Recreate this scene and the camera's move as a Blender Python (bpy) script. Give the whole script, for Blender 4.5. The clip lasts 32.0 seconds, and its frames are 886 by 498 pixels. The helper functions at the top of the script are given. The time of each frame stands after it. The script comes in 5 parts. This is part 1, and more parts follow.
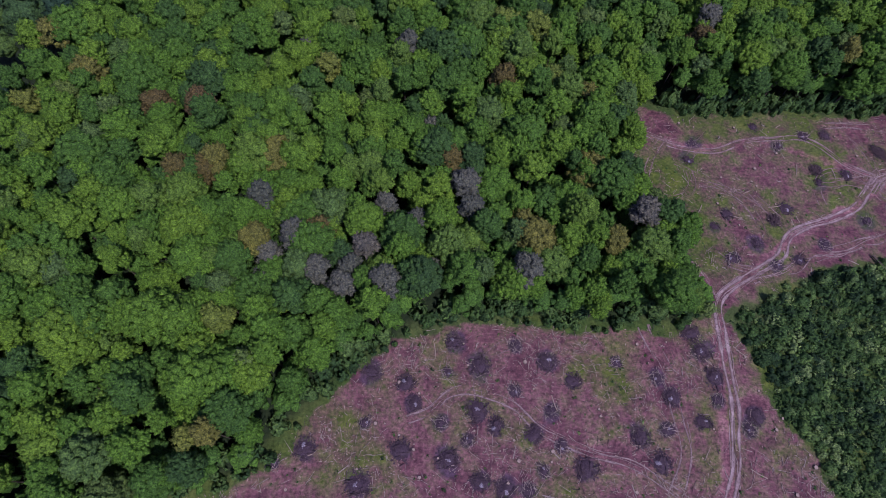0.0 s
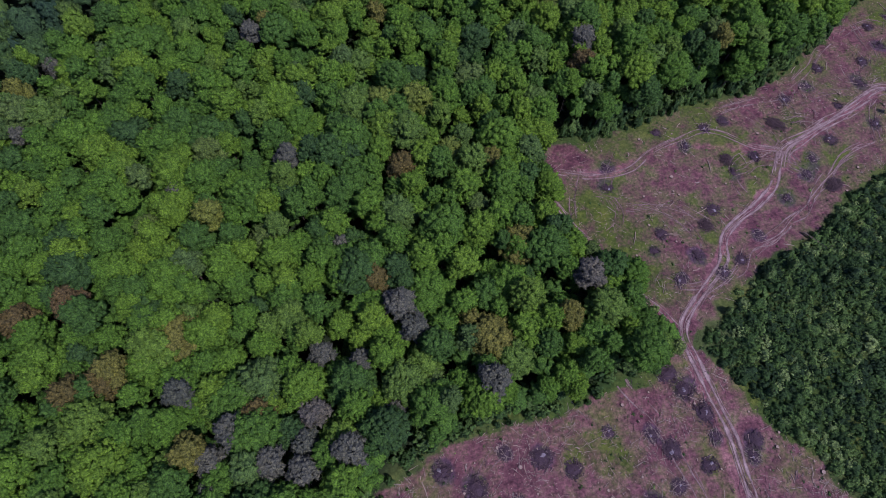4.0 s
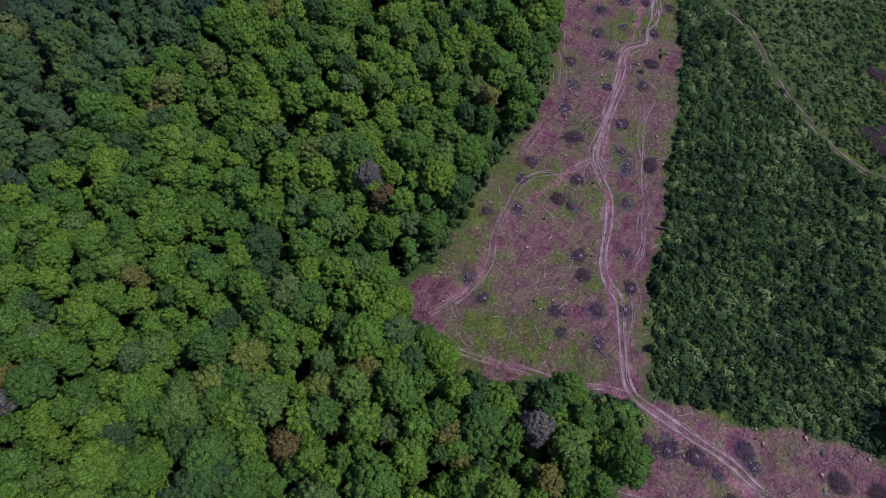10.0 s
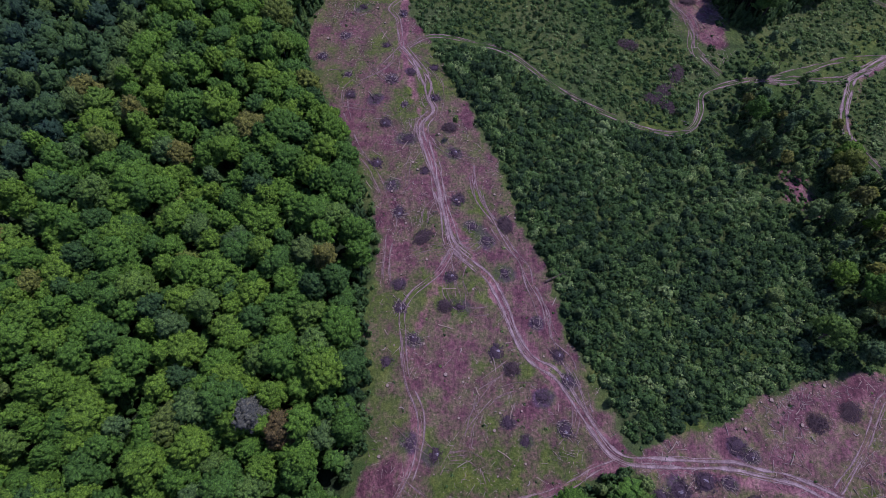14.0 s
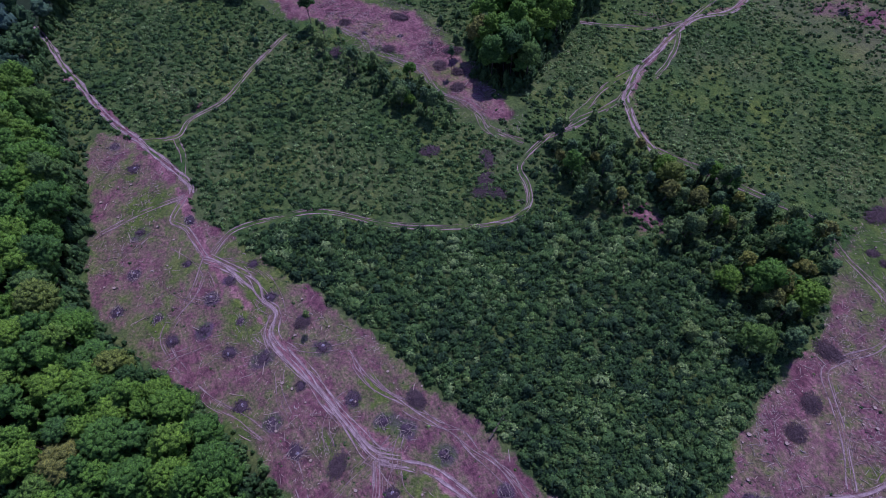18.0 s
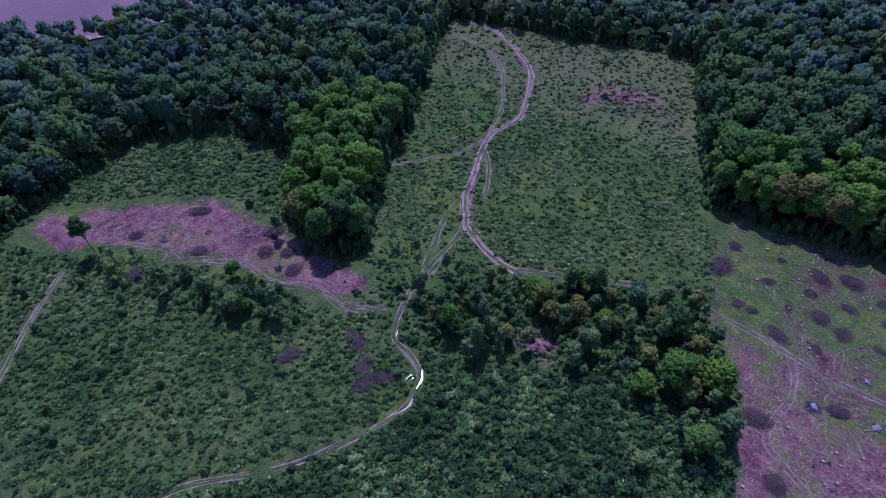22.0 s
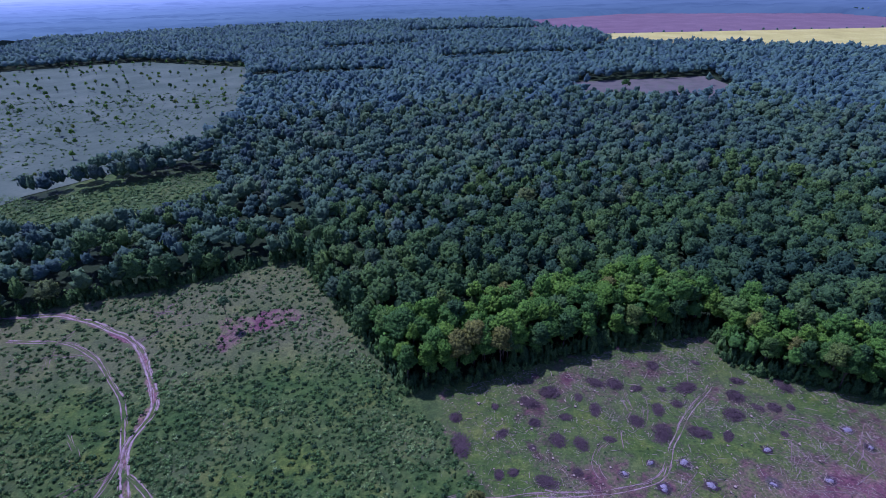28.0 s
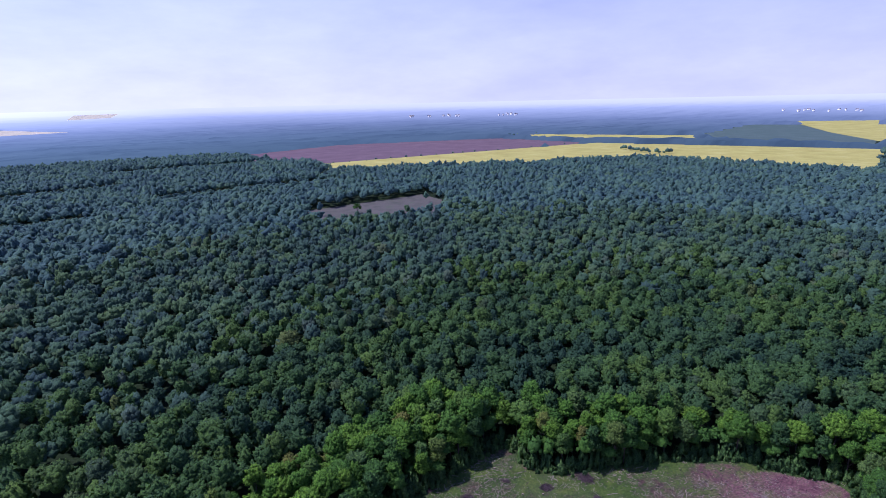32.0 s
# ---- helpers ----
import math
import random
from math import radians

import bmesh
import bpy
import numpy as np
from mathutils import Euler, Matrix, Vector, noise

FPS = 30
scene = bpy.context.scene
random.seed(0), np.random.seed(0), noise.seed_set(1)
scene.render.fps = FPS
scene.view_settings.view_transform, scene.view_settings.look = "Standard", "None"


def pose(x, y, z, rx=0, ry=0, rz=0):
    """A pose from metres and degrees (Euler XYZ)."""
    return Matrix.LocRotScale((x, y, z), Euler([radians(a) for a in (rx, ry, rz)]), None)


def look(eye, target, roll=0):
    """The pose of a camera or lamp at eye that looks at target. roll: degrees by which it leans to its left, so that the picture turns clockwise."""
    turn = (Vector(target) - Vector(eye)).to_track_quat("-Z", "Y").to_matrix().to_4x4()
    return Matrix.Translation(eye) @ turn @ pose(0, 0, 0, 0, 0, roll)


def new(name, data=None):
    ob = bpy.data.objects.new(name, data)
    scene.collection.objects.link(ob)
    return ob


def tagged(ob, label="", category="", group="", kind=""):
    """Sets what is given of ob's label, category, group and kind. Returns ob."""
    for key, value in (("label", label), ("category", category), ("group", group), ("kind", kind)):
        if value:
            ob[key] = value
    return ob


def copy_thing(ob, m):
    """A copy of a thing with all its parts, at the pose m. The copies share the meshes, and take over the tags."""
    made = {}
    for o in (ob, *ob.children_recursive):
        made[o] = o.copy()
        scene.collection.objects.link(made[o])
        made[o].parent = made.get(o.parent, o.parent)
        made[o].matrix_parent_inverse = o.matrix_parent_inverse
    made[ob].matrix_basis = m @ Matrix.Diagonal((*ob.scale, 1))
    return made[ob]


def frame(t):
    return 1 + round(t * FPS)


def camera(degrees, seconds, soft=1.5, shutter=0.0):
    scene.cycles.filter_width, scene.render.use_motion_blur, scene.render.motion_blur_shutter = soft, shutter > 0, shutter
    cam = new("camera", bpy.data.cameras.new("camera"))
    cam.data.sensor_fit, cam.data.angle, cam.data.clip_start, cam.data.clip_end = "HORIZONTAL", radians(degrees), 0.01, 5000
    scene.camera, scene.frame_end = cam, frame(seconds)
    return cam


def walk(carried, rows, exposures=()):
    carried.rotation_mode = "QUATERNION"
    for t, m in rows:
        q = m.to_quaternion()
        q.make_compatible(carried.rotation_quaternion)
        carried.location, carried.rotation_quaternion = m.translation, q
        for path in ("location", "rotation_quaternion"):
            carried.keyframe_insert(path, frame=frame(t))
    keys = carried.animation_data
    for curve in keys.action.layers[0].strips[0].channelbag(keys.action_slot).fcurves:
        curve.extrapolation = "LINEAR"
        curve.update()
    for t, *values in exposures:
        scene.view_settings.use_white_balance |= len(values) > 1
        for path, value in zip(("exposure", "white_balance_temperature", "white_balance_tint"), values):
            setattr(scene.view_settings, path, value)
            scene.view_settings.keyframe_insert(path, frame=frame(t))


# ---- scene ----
cam = camera(79.58, 32.0, soft=0.55)
PATH = [
    (0.0, look((0.00, -0.00, 119.00), (0.00, 21.37, 73.79), 3.99)),
    (0.5, look((-0.18, 3.26, 119.17), (0.46, 24.63, 73.97), 3.60)),
    (1.0, look((-0.27, 6.56, 119.35), (1.05, 27.95, 74.18), 3.32)),
    (1.5, look((-0.26, 9.94, 119.55), (1.80, 31.30, 74.39), 2.97)),
    (2.0, look((-0.11, 13.47, 119.75), (2.75, 34.76, 74.60), 2.60)),
    (2.5, look((0.20, 17.16, 119.95), (3.89, 38.30, 74.79), 2.24)),
    (3.0, look((0.65, 21.02, 120.18), (5.17, 41.89, 74.97), 1.93)),
    (3.5, look((1.20, 25.02, 120.48), (6.54, 45.55, 75.20), 1.69)),
    (5.5, look((5.67, 43.85, 123.21), (14.01, 61.29, 77.10), 1.66)),
    (6.0, look((7.32, 47.44, 123.78), (16.59, 64.45, 77.69), 1.60)),
    (6.5, look((9.17, 50.85, 124.30), (19.33, 67.37, 78.22), 1.53)),
    (7.0, look((11.22, 54.10, 124.74), (22.22, 70.07, 78.65), 1.41)),
    (7.5, look((13.47, 57.22, 125.09), (25.31, 72.58, 79.01), 1.21)),
    (8.0, look((15.85, 60.24, 125.37), (28.52, 74.89, 79.28), 0.93)),
    (8.5, look((18.35, 63.21, 125.60), (31.80, 77.20, 79.52), 0.73)),
    (9.0, look((20.97, 66.17, 125.79), (35.16, 79.50, 79.73), 0.60)),
    (9.5, look((23.75, 69.09, 125.93), (38.66, 81.63, 79.88), 0.47)),
    (10.0, look((26.71, 71.93, 126.05), (42.36, 83.55, 80.00), 0.34)),
    (10.5, look((29.88, 74.53, 126.14), (46.32, 85.09, 80.11), 0.32)),
    (11.0, look((33.22, 76.82, 126.21), (50.57, 86.04, 80.23), 0.30)),
    (11.5, look((36.65, 78.87, 126.24), (54.88, 86.68, 80.34), 0.23)),
    (12.0, look((40.13, 80.72, 126.22), (59.18, 87.26, 80.46), 0.10)),
    (12.5, look((43.62, 82.27, 126.19), (63.40, 87.59, 80.57), 0.05)),
    (13.0, look((47.11, 83.53, 126.14), (67.56, 87.64, 80.70), 0.01)),
    (13.5, look((50.67, 84.54, 126.08), (71.89, 87.36, 80.89), -0.09)),
    (14.0, look((54.29, 85.33, 125.98), (76.23, 86.76, 81.07), -0.22)),
    (14.5, look((57.97, 85.93, 125.86), (80.63, 85.86, 81.28), -0.41)),
    (16.5, look((73.94, 84.10, 124.09), (98.36, 78.18, 80.86), -2.99)),
    (17.0, look((77.76, 83.70, 123.98), (102.36, 75.97, 81.14), -3.07)),
    (17.5, look((81.54, 83.22, 123.90), (106.21, 73.48, 81.52), -3.05)),
    (18.0, look((85.24, 82.56, 123.86), (109.93, 70.80, 82.00), -2.91)),
    (18.5, look((88.85, 81.69, 123.81), (113.41, 67.91, 82.49), -2.74)),
    (19.0, look((92.36, 80.58, 123.73), (116.70, 64.87, 82.97), -2.59)),
    (19.5, look((95.79, 79.24, 123.61), (119.77, 61.59, 83.45), -2.53)),
    (20.0, look((99.09, 77.74, 123.45), (122.69, 58.11, 83.99), -2.43)),
    (20.5, look((102.23, 76.15, 123.26), (125.57, 54.72, 84.57), -2.28)),
    (21.0, look((105.24, 74.44, 123.04), (128.28, 51.30, 85.17), -2.17)),
    (21.5, look((108.10, 72.55, 122.82), (130.48, 47.48, 85.80), -2.00)),
    (22.0, look((110.86, 70.48, 122.58), (132.02, 43.20, 86.40), -1.89)),
    (22.5, look((113.53, 68.30, 122.32), (132.89, 38.63, 87.03), -1.89)),
    (23.0, look((116.03, 66.12, 122.05), (132.90, 33.93, 87.72), -1.95)),
    (23.5, look((118.42, 63.96, 121.76), (133.12, 29.71, 88.43), -1.87)),
    (24.0, look((120.65, 61.80, 121.46), (133.25, 25.74, 89.20), -1.65)),
    (24.5, look((122.73, 59.59, 121.17), (133.05, 21.89, 90.00), -1.45)),
    (25.0, look((124.68, 57.32, 120.94), (132.65, 18.17, 90.87), -1.29)),
    (25.5, look((126.56, 55.01, 120.78), (131.92, 14.58, 91.86), -1.16)),
    (27.5, look((132.34, 44.48, 122.14), (126.69, 1.29, 97.60), -1.13)),
    (28.0, look((132.91, 41.68, 122.24), (124.79, -1.76, 98.85), -1.18)),
    (28.5, look((133.29, 38.92, 122.32), (122.59, -4.58, 100.12), -1.24)),
    (29.0, look((133.44, 36.19, 122.41), (120.21, -7.22, 101.41), -1.20)),
    (29.5, look((133.43, 33.54, 122.51), (117.59, -9.59, 102.77), -1.21)),
    (30.0, look((133.31, 30.95, 122.64), (114.54, -11.54, 104.12), -1.32)),
    (30.5, look((133.12, 28.39, 122.76), (111.28, -13.14, 105.48), -1.28)),
    (31.0, look((132.94, 25.83, 122.88), (108.06, -14.47, 106.84), -1.34)),
    (31.5, look((132.74, 23.27, 123.00), (104.85, -15.51, 108.22), -1.30)),
    (32.0, look((132.56, 20.66, 123.12), (101.87, -16.45, 109.68), -1.28)),
]
EXPOSURES = [(0.0, -0.12, 5550, 36), (8.0, -0.14, 5700, 30), (13.0, -0.14, 5500, 35), (17.5, -0.08, 5080, 40), (21.0, 0.02, 4800, 45), (24.0, 0.05, 4600, 43), (28.0, 0.18, 4680, 43), (32.0, 0.12, 5150, 31)]
walk(cam, PATH, EXPOSURES)

# ---- world, sun ----
SUN_AZ, SUN_EL = radians(139.0), radians(58.0)
world = bpy.data.worlds.new("sky")
scene.world = world
world.use_nodes = True
wn, wl = world.node_tree.nodes, world.node_tree.links
wn.clear()
sky = wn.new("ShaderNodeTexSky")
sky.sky_type, sky.sun_disc = "NISHITA", False
sky.sun_elevation, sky.sun_rotation = SUN_EL, SUN_AZ
sky.altitude, sky.air_density, sky.dust_density, sky.ozone_density = 200, 1.0, 1.2, 2.0
wb, wo = wn.new("ShaderNodeBackground"), wn.new("ShaderNodeOutputWorld")
wb.inputs["Strength"].default_value = 0.085
# thin high cloud and haze, palest near the horizon all round
wc = wn.new("ShaderNodeTexCoord")
ws = wn.new("ShaderNodeSeparateXYZ")
wl.new(wc.outputs["Generated"], ws.inputs[0])
wr = wn.new("ShaderNodeValToRGB")
wr.color_ramp.elements[0].position, wr.color_ramp.elements[0].color = 0.0, (0.97, 0.97, 0.97, 1)
wr.color_ramp.elements[1].position, wr.color_ramp.elements[1].color = 0.6, (0.04, 0.04, 0.04, 1)
mid_ = wr.color_ramp.elements.new(0.20)
mid_.color = (0.60, 0.60, 0.60, 1)
wl.new(ws.outputs[2], wr.inputs[0])
wv = wn.new("ShaderNodeVectorMath")
wv.operation = "MULTIPLY"
wv.inputs[1].default_value = (1.0, 1.0, 3.2)
wl.new(wc.outputs["Generated"], wv.inputs[0])
wt = wn.new("ShaderNodeTexNoise")
wt.inputs["Scale"].default_value, wt.inputs["Detail"].default_value, wt.inputs["Roughness"].default_value = 5.0, 6.0, 0.6
wl.new(wv.outputs[0], wt.inputs["Vector"])
wh = wn.new("ShaderNodeValToRGB")
wh.color_ramp.elements[0].position, wh.color_ramp.elements[0].color = 0.30, (7.6, 7.6, 9.3, 1)
wh.color_ramp.elements[1].position, wh.color_ramp.elements[1].color = 0.70, (9.2, 9.1, 10.2, 1)
wl.new(wt.outputs["Fac"], wh.inputs[0])
wm = wn.new("ShaderNodeMix")
wm.data_type = "RGBA"
wl.new(wr.outputs[0], wm.inputs[0])
wx = wn.new("ShaderNodeMix")
wx.data_type, wx.blend_type = "RGBA", "MULTIPLY"
wx.inputs[0].default_value = 1.0
wx.inputs[7].default_value = (0.72, 0.86, 1.40, 1)
wl.new(sky.outputs[0], wx.inputs[6])
wl.new(wx.outputs[2], wm.inputs[6])
wl.new(wh.outputs[0], wm.inputs[7])
wd = wn.new("ShaderNodeVectorMath")
wd.operation = "DOT_PRODUCT"
wd.inputs[1].default_value = (math.sin(SUN_AZ), math.cos(SUN_AZ), 0)
wl.new(wc.outputs["Generated"], wd.inputs[0])
wg = wn.new("ShaderNodeMapRange")
wg.inputs["From Min"].default_value, wg.inputs["From Max"].default_value = -0.1, 1.0
wg.inputs["To Min"].default_value, wg.inputs["To Max"].default_value = 0.95, 1.28
wl.new(wd.outputs["Value"], wg.inputs["Value"])
wk = wn.new("ShaderNodeVectorMath")
wk.operation = "SCALE"
wl.new(wm.outputs[2], wk.inputs[0])
wl.new(wg.outputs[0], wk.inputs["Scale"])
wl.new(wk.outputs[0], wb.inputs[0])
wl.new(wb.outputs[0], wo.inputs[0])
lamp = bpy.data.lights.new("sun", "SUN")
lamp.energy, lamp.angle, lamp.color = 4.0, radians(0.6), (1.0, 0.93, 0.80)
sun = new("sun", lamp)
sun_way = Vector((math.sin(SUN_AZ) * math.cos(SUN_EL), math.cos(SUN_AZ) * math.cos(SUN_EL), math.sin(SUN_EL)))
sun.matrix_world = look(sun_way * 400, (0, 0, 0))


# ---- materials ----
def nodes_of(name, rough=0.8, spec=0.2):
    m = bpy.data.materials.new(name)
    m.use_nodes = True
    nt = m.node_tree
    b = nt.nodes["Principled BSDF"]
    b.inputs["Roughness"].default_value = rough
    b.inputs["Specular IOR Level"].default_value = spec
    return m, nt, b


def node(nt, kind, **kw):
    n = nt.nodes.new(kind)
    for k, v in kw.items():
        n.inputs[k.replace("_", " ")].default_value = v
    return n


def ramp(nt, fac, stops):
    r = nt.nodes.new("ShaderNodeValToRGB")
    e = r.color_ramp.elements
    while len(e) < len(stops):
        e.new(0.5)
    for el, (p, c) in zip(e, stops):
        el.position, el.color = p, (*c, 1)
    nt.links.new(fac, r.inputs[0])
    return r.outputs[0]


def mix(nt, a, b, fac, mode="MIX"):
    n = nt.nodes.new("ShaderNodeMix")
    n.data_type, n.blend_type = "RGBA", mode
    for value, socket in ((fac, n.inputs[0]), (a, n.inputs[6]), (b, n.inputs[7])):
        if isinstance(value, bpy.types.NodeSocket):
            nt.links.new(value, socket)
        elif isinstance(value, (int, float)):
            socket.default_value = value
        else:
            socket.default_value = (*value, 1)
    return n.outputs[2]


def maths(nt, op, a, b=0.0, clamp=False):
    n = nt.nodes.new("ShaderNodeMath")
    n.operation, n.use_clamp = op, clamp
    for value, socket in ((a, n.inputs[0]), (b, n.inputs[1])):
        if isinstance(value, bpy.types.NodeSocket):
            nt.links.new(value, socket)
        else:
            socket.default_value = value
    return n.outputs[0]


def place_noise(nt, scale, detail=4.0, rough=0.6, world_place=True):
    n = node(nt, "ShaderNodeTexNoise", Scale=scale, Detail=detail, Roughness=rough)
    g = nt.nodes.new("ShaderNodeNewGeometry")
    if world_place:
        nt.links.new(g.outputs["Position"], n.inputs["Vector"])
    else:
        c = nt.nodes.new("ShaderNodeTexCoord")
        nt.links.new(c.outputs["Object"], n.inputs["Vector"])
    return n.outputs["Fac"]


def bump(nt, b, height, strength, distance):
    n = node(nt, "ShaderNodeBump", Strength=strength, Distance=distance)
    nt.links.new(height, n.inputs["Height"])
    nt.links.new(n.outputs[0], b.inputs["Normal"])


def attr(nt, name):
    n = nt.nodes.new("ShaderNodeAttribute")
    n.attribute_name = name
    return n.outputs["Fac"]


def leaf_material(name, stops, by_object=True, gloss=0.10, grain=2.6, vary=1.0):
    """Foliage: hue from tree to tree, and finer from spray to spray."""
    m, nt, b = nodes_of(name, 0.7, gloss)
    if by_object:
        tint = nt.nodes.new("ShaderNodeObjectInfo").outputs["Random"]
    else:
        tint = attr(nt, "tint")
    base = ramp(nt, tint, stops)
    isle = nt.nodes.new("ShaderNodeNewGeometry").outputs["Random Per Island"]
    var = ramp(nt, isle, [(0.0, (0.80, 0.82, 0.84)), (0.5, (1, 1, 1)), (1.0, (1.20, 1.18, 1.06))])
    col = mix(nt, base, var, vary, "MULTIPLY")
    leaves = place_noise(nt, grain, 3.0, 0.7)
    col = mix(nt, col, ramp(nt, leaves, [(0.36, (0.42, 0.46, 0.48)), (0.50, (1, 1, 1)), (0.62, (1.75, 1.66, 1.36))]), vary, "MULTIPLY")
    bump(nt, b, leaves, 0.75, 0.9 / grain)
    nt.links.new(col, b.inputs["Base Color"])
    thin = nt.nodes.new("ShaderNodeBsdfTranslucent")
    nt.links.new(mix(nt, col, (1.0, 1.15, 0.5), 1.0, "MULTIPLY"), thin.inputs[0])
    ms = nt.nodes.new("ShaderNodeMixShader")
    ms.inputs[0].default_value = 0.15
    nt.links.new(b.outputs[0], ms.inputs[1])
    nt.links.new(thin.outputs[0], ms.inputs[2])
    nt.links.new(ms.outputs[0], nt.nodes["Material Output"].inputs[0])
    return m


GREENS = [(0.0, (0.034, 0.075, 0.025)), (0.22, (0.046, 0.106, 0.021)), (0.48, (0.066, 0.145, 0.019)),
          (0.75, (0.093, 0.173, 0.019)), (0.88, (0.059, 0.110, 0.036)), (0.96, (0.111, 0.153, 0.027)), (1.0, (0.114, 0.120, 0.030))]
LEAF = leaf_material("oak_leaves", GREENS)
LEAF_WOOD = leaf_material("woodland_leaves", GREENS, by_object=False)
# Belt and middle greens turn bluer with distance: haze mixed into leaf colour.
MID_HAZE_GREENS = [(0.0, (0.035, 0.065, 0.060)), (0.22, (0.047, 0.087, 0.062)), (0.48, (0.059, 0.109, 0.060)), (0.75, (0.078, 0.129, 0.052)), (0.9, (0.057, 0.089, 0.071)), (1.0, (0.091, 0.120, 0.060))]
BELT_HAZE_GREENS = [(0.0, (0.023, 0.052, 0.032)), (0.22, (0.035, 0.072, 0.032)), (0.48, (0.045, 0.092, 0.028)), (0.75, (0.064, 0.113, 0.025)), (0.9, (0.041, 0.072, 0.040)), (1.0, (0.076, 0.102, 0.030))]
LEAF_BELT = leaf_material("hazed_belt_leaves", BELT_HAZE_GREENS, by_object=False, grain=2.0, vary=0.9)
LEAF_MID = leaf_material("hazed_forest_leaves", MID_HAZE_GREENS, by_object=False, grain=1.5, vary=0.5)
# Far greens carry painted haze: bluer, and with little tone variation.
FAR_HAZE_GREENS = [(0.0, (0.050, 0.094, 0.097)), (0.35, (0.065, 0.120, 0.106)), (0.7, (0.079, 0.143, 0.106)), (1.0, (0.096, 0.162, 0.102))]
LEAF_FAR = leaf_material("hazed_distant_leaves", FAR_HAZE_GREENS, by_object=False, grain=0.7, vary=0.3)
LEAF_GREY = leaf_material("grey_foliage", [(0.0, (0.070, 0.082, 0.066)), (0.8, (0.098, 0.104, 0.086)), (1.0, (0.128, 0.098, 0.088))])
LEAF_YOUNG = leaf_material("young_leaves", [(0.0, (0.044, 0.086, 0.042)), (0.5, (0.078, 0.138, 0.050)), (1.0, (0.130, 0.190, 0.056))])
LEAF_SCRUB = leaf_material("scrub_leaves", [(0.0, (0.022, 0.048, 0.021)), (0.4, (0.042, 0.088, 0.026)), (0.75, (0.078, 0.140, 0.040)), (1.0, (0.145, 0.215, 0.080))], by_object=False)


def bark_material(name, a, b_):
    m, nt, b = nodes_of(name, 0.9, 0.1)
    n = place_noise(nt, 6.0, 5)
    nt.links.new(ramp(nt, n, [(0.3, a), (0.7, b_)]), b.inputs["Base Color"])
    bump(nt, b, n, 0.6, 0.05)
    return m


BARK = bark_material("bark", (0.05, 0.04, 0.032), (0.13, 0.105, 0.085))
TWIG = bark_material("dead_twigs", (0.036, 0.025, 0.028), (0.125, 0.088, 0.092))
CHAR = bark_material("charred_soil", (0.020, 0.014, 0.020), (0.085, 0.058, 0.074))
TWIG_PALE = bark_material("dry_branches", (0.162, 0.128, 0.111), (0.357, 0.297, 0.255))
CUT = bark_material("cut_wood", (0.204, 0.153, 0.119), (0.357, 0.281, 0.230))
ASH = bark_material("wood_ash", (0.075, 0.065, 0.080), (0.32, 0.29, 0.33))


